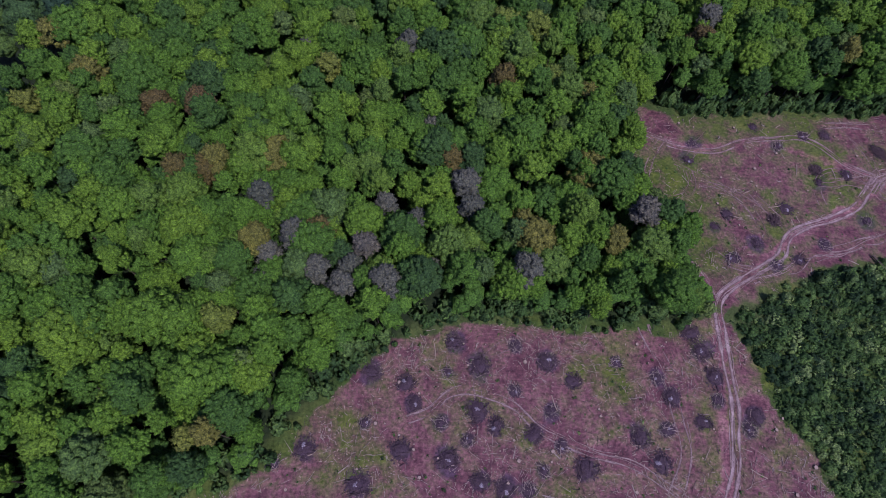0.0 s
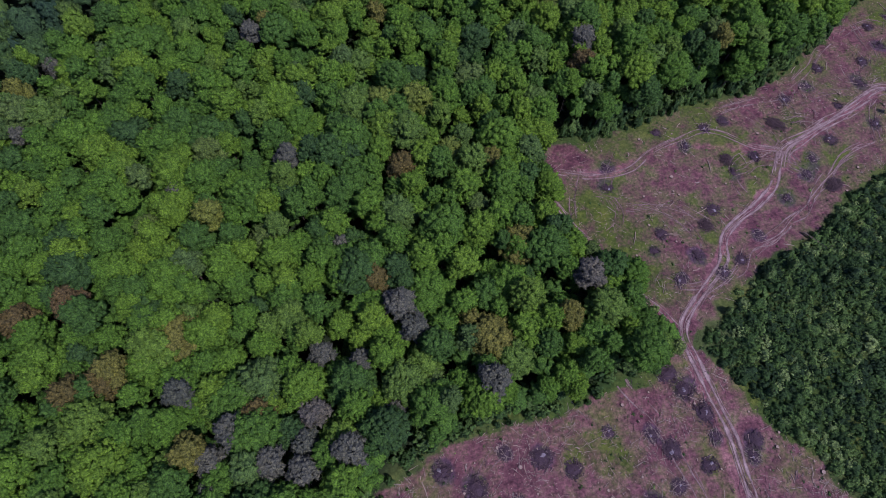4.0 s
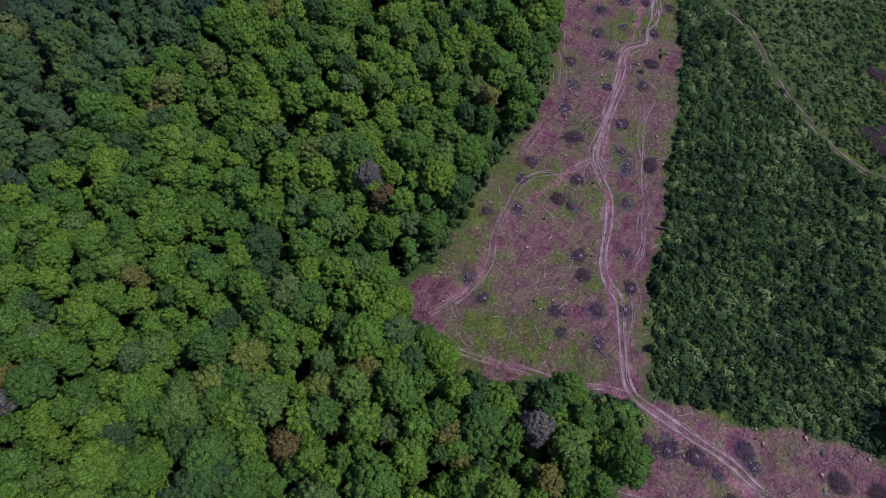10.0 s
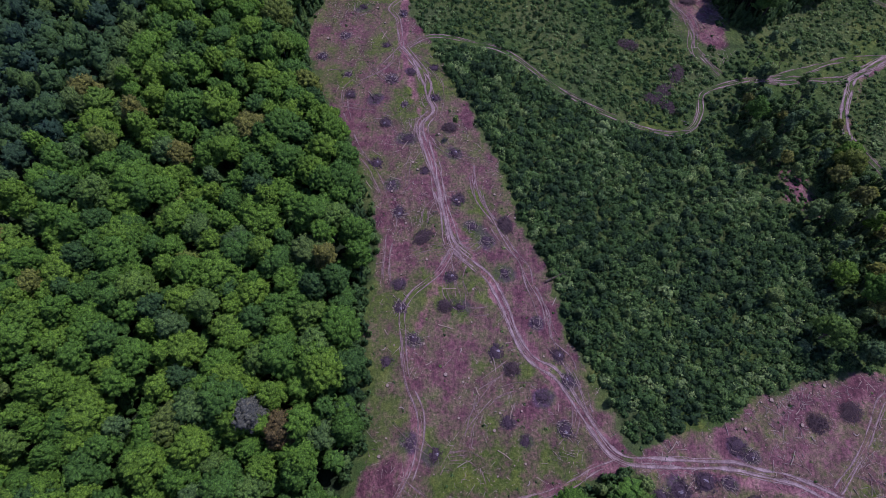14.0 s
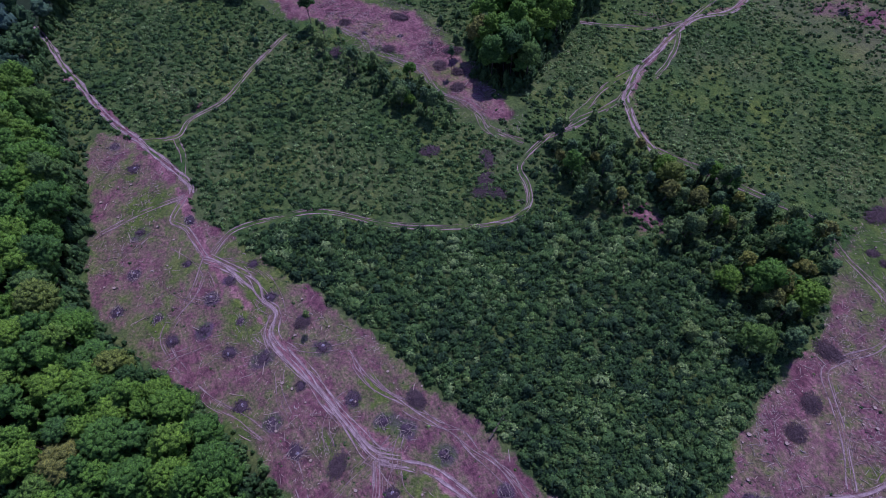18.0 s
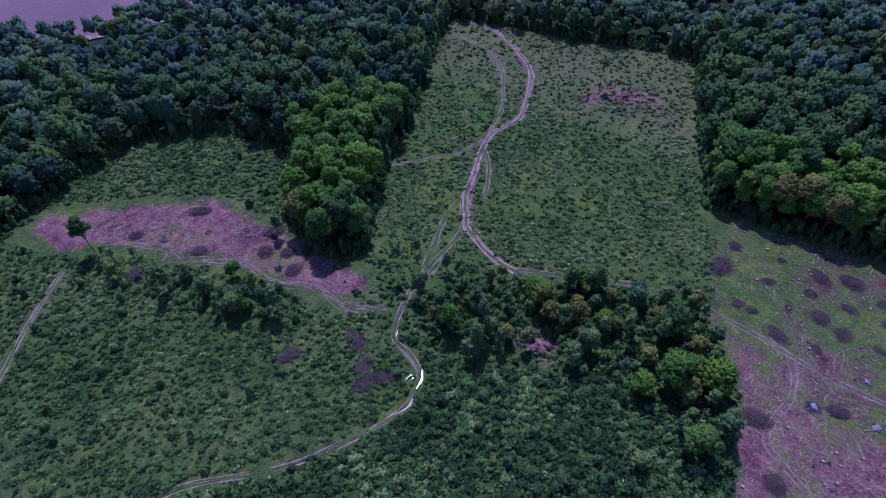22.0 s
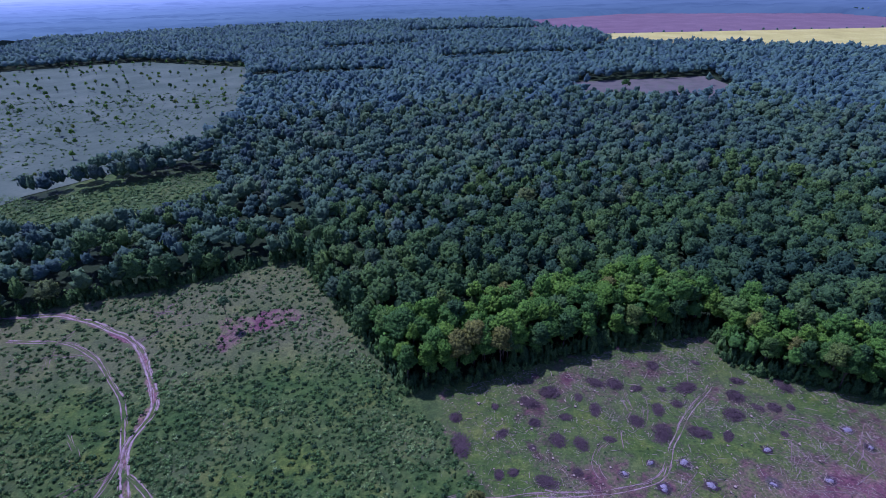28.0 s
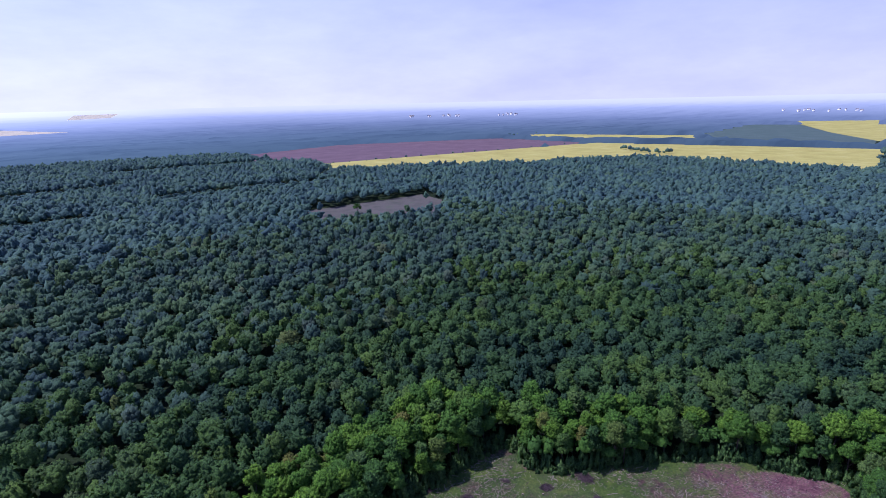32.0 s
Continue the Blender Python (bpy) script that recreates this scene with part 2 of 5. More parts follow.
def ground_material():
    m, nt, b = nodes_of("ground_soil_and_grass", 0.95, 0.1)
    big, midn, fine = place_noise(nt, 0.055, 5, 0.6), place_noise(nt, 0.24, 7, 0.68), place_noise(nt, 1.3, 7, 0.72)
    drag = nt.nodes.new("ShaderNodeMapping")
    drag.inputs["Rotation"].default_value, drag.inputs["Scale"].default_value = (0, 0, radians(28)), (0.10, 0.85, 0.3)
    place = nt.nodes.new("ShaderNodeNewGeometry")
    nt.links.new(place.outputs["Position"], drag.inputs[0])
    streak = node(nt, "ShaderNodeTexNoise", Scale=1.0, Detail=5.0, Roughness=0.6, Distortion=3.0)
    nt.links.new(drag.outputs[0], streak.inputs["Vector"])
    soil = ramp(nt, midn, [(0.28, (0.071, 0.033, 0.043)), (0.45, (0.152, 0.073, 0.083)), (0.58, (0.230, 0.119, 0.124)), (0.72, (0.353, 0.219, 0.203))])
    soil = mix(nt, soil, ramp(nt, fine, [(0.32, (0.46, 0.42, 0.46)), (0.50, (1, 1, 1)), (0.68, (1.56, 1.50, 1.46))]), 0.95, "MULTIPLY")
    soil = mix(nt, soil, ramp(nt, big, [(0.34, (0.62, 0.56, 0.62)), (0.50, (1, 1, 1)), (0.64, (1.22, 1.22, 1.16))]), 0.9, "MULTIPLY")
    soil = mix(nt, soil, ramp(nt, streak.outputs["Fac"], [(0.34, (0.66, 0.62, 0.66)), (0.50, (1, 1, 1)), (0.66, (1.30, 1.27, 1.20))]), 0.5, "MULTIPLY")
    soil = mix(nt, soil, ramp(nt, fine, [(0.3, (0.036, 0.022, 0.036)), (0.7, (0.128, 0.080, 0.112))]), maths(nt, "MULTIPLY", maths(nt, "SUBTRACT", maths(nt, "MULTIPLY", attr(nt, "char"), 1.9), midn), 2.2, True))
    grass = ramp(nt, midn, [(0.3, (0.022, 0.050, 0.015)), (0.5, (0.054, 0.090, 0.021)), (0.75, (0.110, 0.138, 0.036))])
    grass = mix(nt, grass, ramp(nt, fine, [(0.32, (0.35, 0.4, 0.36)), (0.52, (1, 1, 1)), (0.7, (1.6, 1.55, 1.35))]), 0.8, "MULTIPLY")
    grass = mix(nt, grass, ramp(nt, big, [(0.34, (0.62, 0.80, 0.78)), (0.5, (1, 1, 1)), (0.66, (1.42, 1.22, 0.95))]), 0.9, "MULTIPLY")
    dry = mix(nt, grass, ramp(nt, fine, [(0.3, (0.070, 0.060, 0.034)), (0.7, (0.165, 0.150, 0.085))]), 0.8)
    grass = mix(nt, grass, dry, attr(nt, "dry"))
    # patches: soil where the bare share beats the noise
    patch = maths(nt, "ADD", maths(nt, "MULTIPLY", big, 0.95), maths(nt, "MULTIPLY", midn, 0.65))
    edge = maths(nt, "SUBTRACT", maths(nt, "MULTIPLY", attr(nt, "bare"), 1.5), patch)
    fac = maths(nt, "MULTIPLY", maths(nt, "ADD", edge, maths(nt, "MULTIPLY", maths(nt, "SUBTRACT", fine, 0.46), 0.30)), 4.2, True)
    col = mix(nt, grass, soil, fac)
    # Woodland floor litter, its colour darkened for the shade between crowns.
    shaded_floor = ramp(nt, fine, [(0.3, (0.010, 0.020, 0.009)), (0.7, (0.028, 0.042, 0.018))])
    col = mix(nt, col, shaded_floor, attr(nt, "litter"))
    nt.links.new(col, b.inputs["Base Color"])
    bump(nt, b, maths(nt, "ADD", fine, maths(nt, "MULTIPLY", midn, 1.5)), 0.9, 0.35)
    return m


GROUND = ground_material()


def track_material():
    m, nt, b = nodes_of("dry_mud_track", 0.9, 0.15)
    n, f = place_noise(nt, 0.5, 5), place_noise(nt, 3.0, 6, 0.7)
    rut = attr(nt, "rut")
    worn = ramp(nt, n, [(0.3, (0.179, 0.126, 0.123)), (0.55, (0.301, 0.225, 0.219)), (0.75, (0.443, 0.351, 0.338))])
    loose = ramp(nt, n, [(0.3, (0.085, 0.058, 0.055)), (0.55, (0.15, 0.10, 0.095)), (0.8, (0.06, 0.07, 0.03))])
    col = mix(nt, loose, worn, maths(nt, "MULTIPLY", maths(nt, "ADD", rut, maths(nt, "MULTIPLY", maths(nt, "SUBTRACT", f, 0.5), 1.6)), 1.3, True))
    col = mix(nt, col, ramp(nt, f, [(0.3, (0.6, 0.58, 0.58)), (0.6, (1, 1, 1))]), 0.8, "MULTIPLY")
    nt.links.new(col, b.inputs["Base Color"])
    bump(nt, b, f, 0.7, 0.12)
    return m


TRACK = track_material()


def field_material(name, a, b_, c, scale=0.02):
    m, nt, b = nodes_of(name, 0.95, 0.1)
    n, f = place_noise(nt, scale, 5), place_noise(nt, scale * 14, 5, 0.7)
    col = mix(nt, ramp(nt, n, [(0.3, a), (0.55, b_), (0.75, c)]), ramp(nt, f, [(0.3, (0.8, 0.8, 0.8)), (0.7, (1.12, 1.12, 1.12))]), 0.7, "MULTIPLY")
    nt.links.new(col, b.inputs["Base Color"])
    return m


PLOUGHED = field_material("ploughed_soil", (0.125, 0.080, 0.092), (0.150, 0.098, 0.110), (0.175, 0.118, 0.130))
RAPE = field_material("rapeseed_bloom", (0.34, 0.30, 0.075), (0.42, 0.37, 0.10), (0.48, 0.43, 0.15))
MEADOW = field_material("meadow_grass", (0.056, 0.080, 0.050), (0.084, 0.110, 0.072), (0.120, 0.142, 0.096))
CUTLAND = field_material("far_cleared_soil", (0.075, 0.080, 0.058), (0.115, 0.100, 0.088), (0.085, 0.105, 0.062), 0.06)
CROP = field_material("green_crop", (0.070, 0.105, 0.090), (0.085, 0.122, 0.104), (0.105, 0.142, 0.120))
PALE = field_material("pale_stubble", (0.45, 0.40, 0.28), (0.52, 0.46, 0.33), (0.58, 0.52, 0.38))

m_, nt_, b_ = nodes_of("puddle_water", 0.16, 0.5)
b_.inputs["Base Color"].default_value = (0.12, 0.10, 0.08, 1)
b_.inputs["IOR"].default_value = 1.33
WATER = m_


# ---- plan ----
SOUTH_EDGE = [(-60, -8), (-33, 3), (-29, 12), (-22, 19), (-16, 27), (-2, 36), (16, 39), (30, 38), (56, 40), (65, 45), (61, 59), (55, 67),
              (49, 75), (48, 84), (51, 96), (53, 106), (65, 103), (78, 104), (96, 107), (115, 106), (128, 110), (152, 121), (169, 131), (188, 139)]
NORTH_EDGE = [(200, 138), (213, 134), (239, 133), (267, 135), (290, 139), (318, 134), (343, 122), (350, 92), (323, 84), (305, 60), (312, 40), (319, 17),
              (318, 0), (296, -22), (268, -30), (250, -22), (236, -4), (216, 5), (204, 0), (202, -9), (222, -40), (234, -72), (262, -122), (282, -164)]
EAST_EDGE = [(258, -170), (204, -179), (161, -191), (139, -133), (123, -88), (108, -90), (93, -90), (65, -94), (43, -96), (9, -96), (13, -82),
             (5, -71), (-9, -63), (-25, -54), (-42, -40)]
OPEN = SOUTH_EDGE + NORTH_EDGE + EAST_EDGE
CLEAR_S = SOUTH_EDGE[:10] + [(70, 43), (72, 34), (77, 22), (85, 6), (89, -13), (92, -24), (99, -35), (107, -47), (113, -75), (108, -90)] + EAST_EDGE[6:]
CLEAR_N = SOUTH_EDGE[9:] + NORTH_EDGE[:3] + [(258, 128), (243, 115), (219, 105), (208, 107), (192, 99), (162, 83), (137, 73), (114, 64), (93, 56), (81, 51), (71, 46)]
CLEAR_E = [(308, 42), (286, 20), (264, 2), (236, 0), (214, -1), (198, -4), (186, 4), (188, 14), (204, 18), (234, 25), (262, 38), (284, 53), (304, 60)]
MEADOW_1 = [(202, -9), (222, -40), (234, -72), (262, -122), (282, -164), (258, -170), (204, -179), (161, -191), (139, -133), (123, -86), (113, -75), (107, -47), (140, -33), (164, -20), (180, -4)]
SCRUB_C = [(71, 46), (93, 56), (114, 64), (137, 73), (162, 83), (188, 98), (191, 85), (187, 73), (171, 54), (160, 34), (158, 18), (145, 2), (122, -9), (89, -13), (85, 6), (77, 22), (72, 34)]
THICKET = [(178, 0), (166, -20), (140, -34), (110, -46), (102, -36), (94, -22), (88, -4), (96, -2), (109, -10), (122, -8), (145, 2), (164, 7)]
THICKET_2 = [(275, 46), (246, 36), (222, 20), (205, 16), (196, 22), (215, 34), (240, 48)]
FAR_MEADOW = [(387, -178), (360, -216), (362, -258), (332, -314), (290, -348), (250, -366), (236, -405), (226, -488), (239, -690), (255, -796), (430, -907), (640, -860),
              (660, -720), (609, -592), (592, -535), (563, -435), (549, -350), (538, -259), (494, -242), (424, -198)]
FAR_SCRUB = [(350, -322), (325, -306), (287, -320), (222, -342), (212, -316), (204, -274), (239, -240), (279, -229), (310, -247), (340, -287)]
FAR_CUT = [(-133, -562), (-305, -552), (-298, -500), (-242, -432), (-148, -434), (-112, -480)]
FIELD_BROWN = [(412, -165), (410, -140), (420, -106), (418, -70), (426, -32), (467, -10), (520, 60), (1400, 60), (1400, -900), (700, -900), (640, -700), (610, -592), (593, -535), (564, -435), (550, -350), (539, -258), (494, -240), (424, -194)]
FIELD_PLOUGH = [(-327, -1344), (-313, -1081), (-377, -1002), (-1161, -872), (-1143, -1230), (-674, -1437)]
FIELD_RAPE = [(-365, -1012), (-1161, -868), (-1353, -261), (-880, -170), (-840, -535), (-575, -685), (-350, -830)]
FIELD_RAPE_2 = [(-1207, -1280), (-1363, -1249), (-1572, -783), (-1373, -664), (-1184, -988)]
FIELD_RAPE_3 = [(-2625, -866), (-2852, -565), (-1549, -300), (-1892, -508)]
FIELD_GREEN_2 = [(-1400, -640), (-1620, -790), (-2300, -900), (-2400, -600), (-1600, -330), (-1380, -290)]
FIELD_PALE = [(330, -3080), (150, -3560), (-60, -3200), (-150, -2960), (120, -2860)]
FIELD_PALE_2 = [(-250, -4060), (-330, -4430), (-600, -4440), (-500, -4120)]

# heaps left by the felling
PILES_S = [(4, 33), (18, 33), (-6, 23), (3, 26), (10, 28), (25, 30), (41, 31), (31, 26), (50, 28), (61, 35), (59, 39), (18, 23), (-4, 19), (2, 15), (10, 18), (14, 15), (26, 19), (53, 24), (-14, 14), (-6, 9), (-26, 8),
           (8, 12), (22, 14), (28, 12), (4, 8), (45, 15), (51, 17), (59, 19), (63, 24), (-14, 2), (11, 4), (21, 3), (16, 3), (24, 7), (33, 8), (49, 10), (69, 18), (71, 21), (-32, 5), (63, 29), (-14, 25)]
PILES_N = [(157, 109), (164, 104), (142, 110), (151, 102), (135, 105), (140, 96), (126, 102), (119, 95), (147, 88), (156, 90), (108, 87), (123, 82), (100, 88), (100, 84), (99, 99), (105, 100), (91, 95), (85, 101), (124, 73), (110, 73), (85, 71),
           (97, 65), (89, 60), (79, 64), (83, 58), (69, 68), (72, 59), (73, 72), (65, 88), (67, 94), (89, 75), (175, 123), (167, 121), (166, 113), (182, 132), (177, 103), (174, 109), (188, 112), (131, 86), (119, 78), (167, 95), (245, 123), (232, 119), (206, 122), (192, 126), (179, 96), (203, 108)]
PILES_D = [(108, -76), (95, -78), (84, -77), (96, -67), (85, -69), (76, -80), (68, -76), (60, -81), (89, -60), (81, -61), (75, -69), (65, -70), (54, -79), (97, -53), (75, -58), (66, -58), (55, -63), (80, -49), (72, -33), (109, -65), (78, -88),
           (37, -85), (22, -83), (32, -73), (40, -74), (14, -72), (50, -57), (16, -60), (11, -59), (6, -58), (39, -55), (32, -52), (39, -67), (25, -59), (101, -53), (89, -48), (16, -49), (1, -66), (48, -76), (46, -66), (19, -66)]
PILES_E = [(241, 9, 1), (251, 17, 1), (254, 42, 0), (262, 12, 0), (246, 24, 0), (228, 12, 0), (193, 34, 0), (174, 25, 0), (222, 8, 0), (215, 12, 0), (260, 28, 1), (233, 4, 0), (270, 32, 0), (168, 24, 0), (171, 28, 0), (181, 20, 0), (77, 2, 0), (80, -6, 0), (87, -20, 0)]
ASHY = [(59, -48), (64, -34), (60, -40), (68, -46), (77, -31), (47, -38), (31, -35), (16, -33), (-3, -47), (-4, -40), (25, -45), (50, -46)]


def inside(poly, x, y):
    """Which of the points lie in the polygon."""
    x, y = np.asarray(x, float), np.asarray(y, float)
    hit = np.zeros(x.shape, bool)
    for (x0, y0), (x1, y1) in zip(poly, poly[1:] + poly[:1]):
        if y0 != y1:
            hit ^= ((y0 > y) != (y1 > y)) & (x < (x1 - x0) * (y - y0) / (y1 - y0) + x0)
    return hit


def reach(line, x, y, closed=True):
    """Distance to a line of points."""
    x, y = np.asarray(x, float), np.asarray(y, float)
    best = np.full(x.shape, 1e9)
    for (x0, y0), (x1, y1) in zip(line, line[1:] + line[:1] if closed else line[1:]):
        dx, dy = x1 - x0, y1 - y0
        k = np.clip(((x - x0) * dx + (y - y0) * dy) / (dx * dx + dy * dy + 1e-9), 0, 1)
        best = np.minimum(best, np.hypot(x - x0 - k * dx, y - y0 - k * dy))
    return best


def signed(poly, x, y):
    """Distance to the polygon's rim, positive inside."""
    d = reach(poly, x, y)
    return np.where(inside(poly, x, y), d, -d)


def wave(x, y):
    """A smooth wander of about one, to make borders uneven."""
    return (np.sin(x * 0.31 + 1.7 * np.sin(y * 0.17)) + np.sin(y * 0.43 + 1.3 * np.sin(x * 0.23 + 2)) + 0.7 * np.sin(x * 0.9 + y * 0.7)) / 2.7


def lie(x, y):
    """Height of the ground."""
    near = np.exp(-((x - 140) ** 2 + (y - 0) ** 2) / 260.0 ** 2)
    return 0.22 * near * (np.sin(x * 0.11 + 0.5 * np.sin(y * 0.07)) + np.sin(y * 0.13 + 1.1))


def height(x, y):
    return float(lie(np.float64(x), np.float64(y)))


# ---- builders ----
def mesh_of(name, verts, faces, mats, attrs=(), slots=None, normals=None):
    """A mesh from arrays: faces is an (n, k) array; normals, one a vertex, round off foliage."""
    me = bpy.data.meshes.new(name)
    verts, faces = np.asarray(verts, np.float32), np.asarray(faces, np.int32)
    n, k = faces.shape
    me.vertices.add(len(verts))
    me.vertices.foreach_set("co", verts.ravel())
    me.loops.add(n * k)
    me.loops.foreach_set("vertex_index", faces.ravel())
    me.polygons.add(n)
    me.polygons.foreach_set("loop_start", np.arange(0, n * k, k, dtype=np.int32))
    for m in mats:
        me.materials.append(m)
    if slots is not None:
        me.polygons.foreach_set("material_index", np.asarray(slots, np.int32))
    for key, values in attrs:
        a = me.attributes.new(key, "FLOAT", "POINT")
        a.data.foreach_set("value", np.asarray(values, np.float32))
    if normals is not None:
        a = me.attributes.new("custom_normal", "FLOAT_VECTOR", "POINT")
        a.data.foreach_set("vector", np.asarray(normals, np.float32).ravel())
    me.update(calc_edges=True)
    return me


def part(name, data, parent, label=""):
    ob = new(name, data)
    ob.parent = parent
    return tagged(ob, label=label)


def unit(v):
    return v / (np.linalg.norm(v, axis=-1, keepdims=True) + 1e-9)


def crown_shape(rng, R, Hc, base, knobs, leaves, leaf, lobes=9, sides=6, big=1.0, low=0.25, full=True):
    """A domed crown: lobes, leaf clumps over them, loose leaf sprays on the clumps, a closed core.
    Returns vertices, triangles and rounded normals, and the lobes."""
    ring = int(lobes * 0.62)
    cs, rs = [(0, 0, base + Hc * 0.52)], [R * 0.60]
    for i in range(lobes):
        outer = i < ring
        a = 2 * math.pi * (i + rng.uniform(-0.25, 0.25)) / (ring if outer else max(1, lobes - ring))
        q = R * (rng.uniform(0.48, 0.64) if outer else rng.uniform(0.14, 0.34))
        cs.append((q * math.cos(a), q * math.sin(a), base + Hc * (rng.uniform(0.30, 0.48) if outer else rng.uniform(0.58, 0.72))))
        rs.append(R * rng.uniform(0.36, 0.48))
    cs, rs = np.array(cs), np.array(rs)
    w, P, D, K = rs ** 2 / (rs ** 2).sum(), [], [], []
    for _ in range(knobs * 14):
        if len(P) >= knobs:
            break
        i = rng.choice(len(rs), p=w)
        d = rng.normal(size=3)
        d /= np.linalg.norm(d)
        if d[2] < -low * rng.random() - 0.05:
            continue
        p, k = cs[i] + rs[i] * d * rng.uniform(0.86, 1.0) * (1, 1, 0.9), R * rng.uniform(0.13, 0.21) * big
        if (np.linalg.norm(cs - p, axis=1) < rs * 0.78).any():
            continue
        if P and (np.linalg.norm(np.array(P) - p, axis=1) < np.array(K) * 0.55 + k * 0.55).any():
            continue
        P.append(p), D.append(unit(d + (0, 0, 0.45))), K.append(k)
    P, D, K = np.array(P), np.array(D), np.array(K)[:, None]
    n = len(P)
    mid = np.array((0, 0, base + Hc * 0.30))
    C = unit((P - mid) / (R, R, Hc * 0.6))
    U = unit(np.cross(D, rng.normal(size=(n, 3))))
    W = np.cross(D, U)
    V, N = [P + D * K * 0.95], [unit(D * 0.9 + C * 0.35)]
    for i in range(sides):
        t = 2 * math.pi * (i + 0.3 * rng.normal(size=(n, 1))) / sides
        e = U * np.cos(t) + W * np.sin(t)
        V.append(P + e * K * rng.uniform(0.75, 1.25, (n, 1)) - D * K * 0.45)
        N.append(unit(e * 1.0 + D * 0.22 + C * 0.26))
    V, N = np.stack(V, 1).reshape(-1, 3), np.stack(N, 1).reshape(-1, 3)
    fan = np.array([(0, 1 + i, 1 + (i + 1) % sides) for i in range(sides)])
    F = (fan[None] + (np.arange(n) * (sides + 1))[:, None, None]).reshape(-1, 3)
    if leaves:
        which = np.repeat(np.arange(n), leaves)
        e = unit(rng.normal(size=(n * leaves, 3)) + D[which] * 0.9)
        q = P[which] + e * K[which] * rng.uniform(0.75, 1.2, (n * leaves, 1))
        v = leaf_sprays(rng, q, e + C[which] * 0.7, leaf, 0.5)
        V, F, N = np.concatenate([V, v]), np.concatenate([F, tri_faces(n * leaves) + len(V)]), np.concatenate([N, np.repeat(unit(e * 0.9 + C[which] * 0.4), 3, axis=0)])
    if full:
        lv, lf = lumps(rng, cs, rs, 0.80, 1)
    else:
        lv, lf = ico(1)
        lv = lv * rng.uniform(0.85, 1.15, (12, 1)) * (R * 0.76, R * 0.76, Hc * 0.36) + (0, 0, base + Hc * 0.46)
    ln = unit((lv - mid) / (R, R, Hc * 0.6))
    return np.concatenate([V, lv]), np.concatenate([F, lf + len(V)]), np.concatenate([N, ln]), cs


def leaf_sprays(rng, P, D, size, mess=0.45):
    n = len(P)
    N = D + rng.normal(size=(n, 3)) * mess
    N /= np.linalg.norm(N, axis=1)[:, None]
    U = np.cross(N, rng.normal(size=(n, 3)))
    U /= np.linalg.norm(U, axis=1)[:, None]
    V = np.cross(N, U)
    s = size * rng.uniform(0.65, 1.35, (n, 1))
    A = P + U * s * 0.62 - N * s * 0.10
    B, C = P - U * s * 0.36 + V * s * 0.52, P - U * s * 0.36 - V * s * 0.52
    return np.stack([A, B, C], 1).reshape(-1, 3)


def tri_faces(n):
    return np.arange(3 * n).reshape(n, 3)


def ico(level):
    bm = bmesh.new()
    bmesh.ops.create_icosphere(bm, subdivisions=level, radius=1.0)
    v = np.array([x.co[:] for x in bm.verts])
    f = np.array([[x.index for x in q.verts] for q in bm.faces])
    bm.free()
    return v, f


def lumps(rng, cs, rs, shrink, level=1):
    """Closed lobes inside a crown, so that it is not seen through."""
    v0, f0 = ico(level)
    V, F, o = [], [], 0
    for c, r in zip(cs, rs):
        V.append(c + v0 * r * shrink * rng.uniform(0.85, 1.1, (len(v0), 1)) * (1, 1, 0.85))
        F.append(f0 + o)
        o += len(v0)
    return np.concatenate(V), np.concatenate(F)


def tubes(pieces, sides=6):
    """Tapered rods: (start, end, radius, radius)."""
    V, F, o = [], [], 0
    for a, b, r0, r1 in pieces:
        a, b = Vector(a), Vector(b)
        q = (b - a).to_track_quat("Z", "Y")
        for p, r in ((a, r0), (b, r1)):
            for i in range(sides):
                t = 2 * math.pi * i / sides
                V.append(p + q @ Vector((r * math.cos(t), r * math.sin(t), 0)))
        for i in range(sides):
            j = (i + 1) % sides
            F.append((o + i, o + j, o + sides + j, o + sides + i))
        if sides == 4:
            F.append((o + 4, o + 5, o + 6, o + 7))
        o += 2 * sides
    return np.array([v[:] for v in V]), np.array(F)


# ---- ground: one sheet to the horizon ----
def steps(lo, hi, fine, far):
    a = list(np.arange(lo, hi + fine, fine))
    s, x = fine, a[-1]
    while x < far:
        s = min(s * 1.35, 260)
        x += s
        a.append(x)
    s, x = fine, lo
    while x > -far:
        s = min(s * 1.35, 260)
        x -= s
        a.insert(0, x)
    return np.array(a)


gx, gy = steps(-75, 345, 1.15, 4900), steps(-195, 165, 1.15, 4900)
GX, GY = np.meshgrid(gx, gy)
fx, fy = GX.ravel(), GY.ravel()
soft = wave(fx, fy)
bare = np.zeros(len(fx))
for poly, amount, blur in ((CLEAR_S, 0.632, 4.0), (CLEAR_N, 0.600, 4.0), (CLEAR_E, 0.66, 9.0),
                           ([(196, -150), (160, -156), (146, -140), (171, -127), (188, -112), (192, -128)], 0.60, 10.0), ([(213, -140), (190, -100), (200, -98), (216, -128)], 0.42, 7.0), ([(151, -2), (134, -1), (131, -13), (149, -13)], 0.70, 6.0)):
    bare = np.maximum(bare, amount * np.clip((signed(poly, fx, fy) + 3.2 + 2.4 * soft) / blur, 0, 1))
bare -= 0.12 * np.clip((-26 - fy) / 26, 0, 1) * inside(CLEAR_S, fx, fy)
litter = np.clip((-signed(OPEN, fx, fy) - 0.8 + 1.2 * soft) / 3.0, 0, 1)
for poly in (FAR_MEADOW, FAR_SCRUB, FAR_CUT):
    litter = np.where(inside(poly, fx, fy), 0, litter)
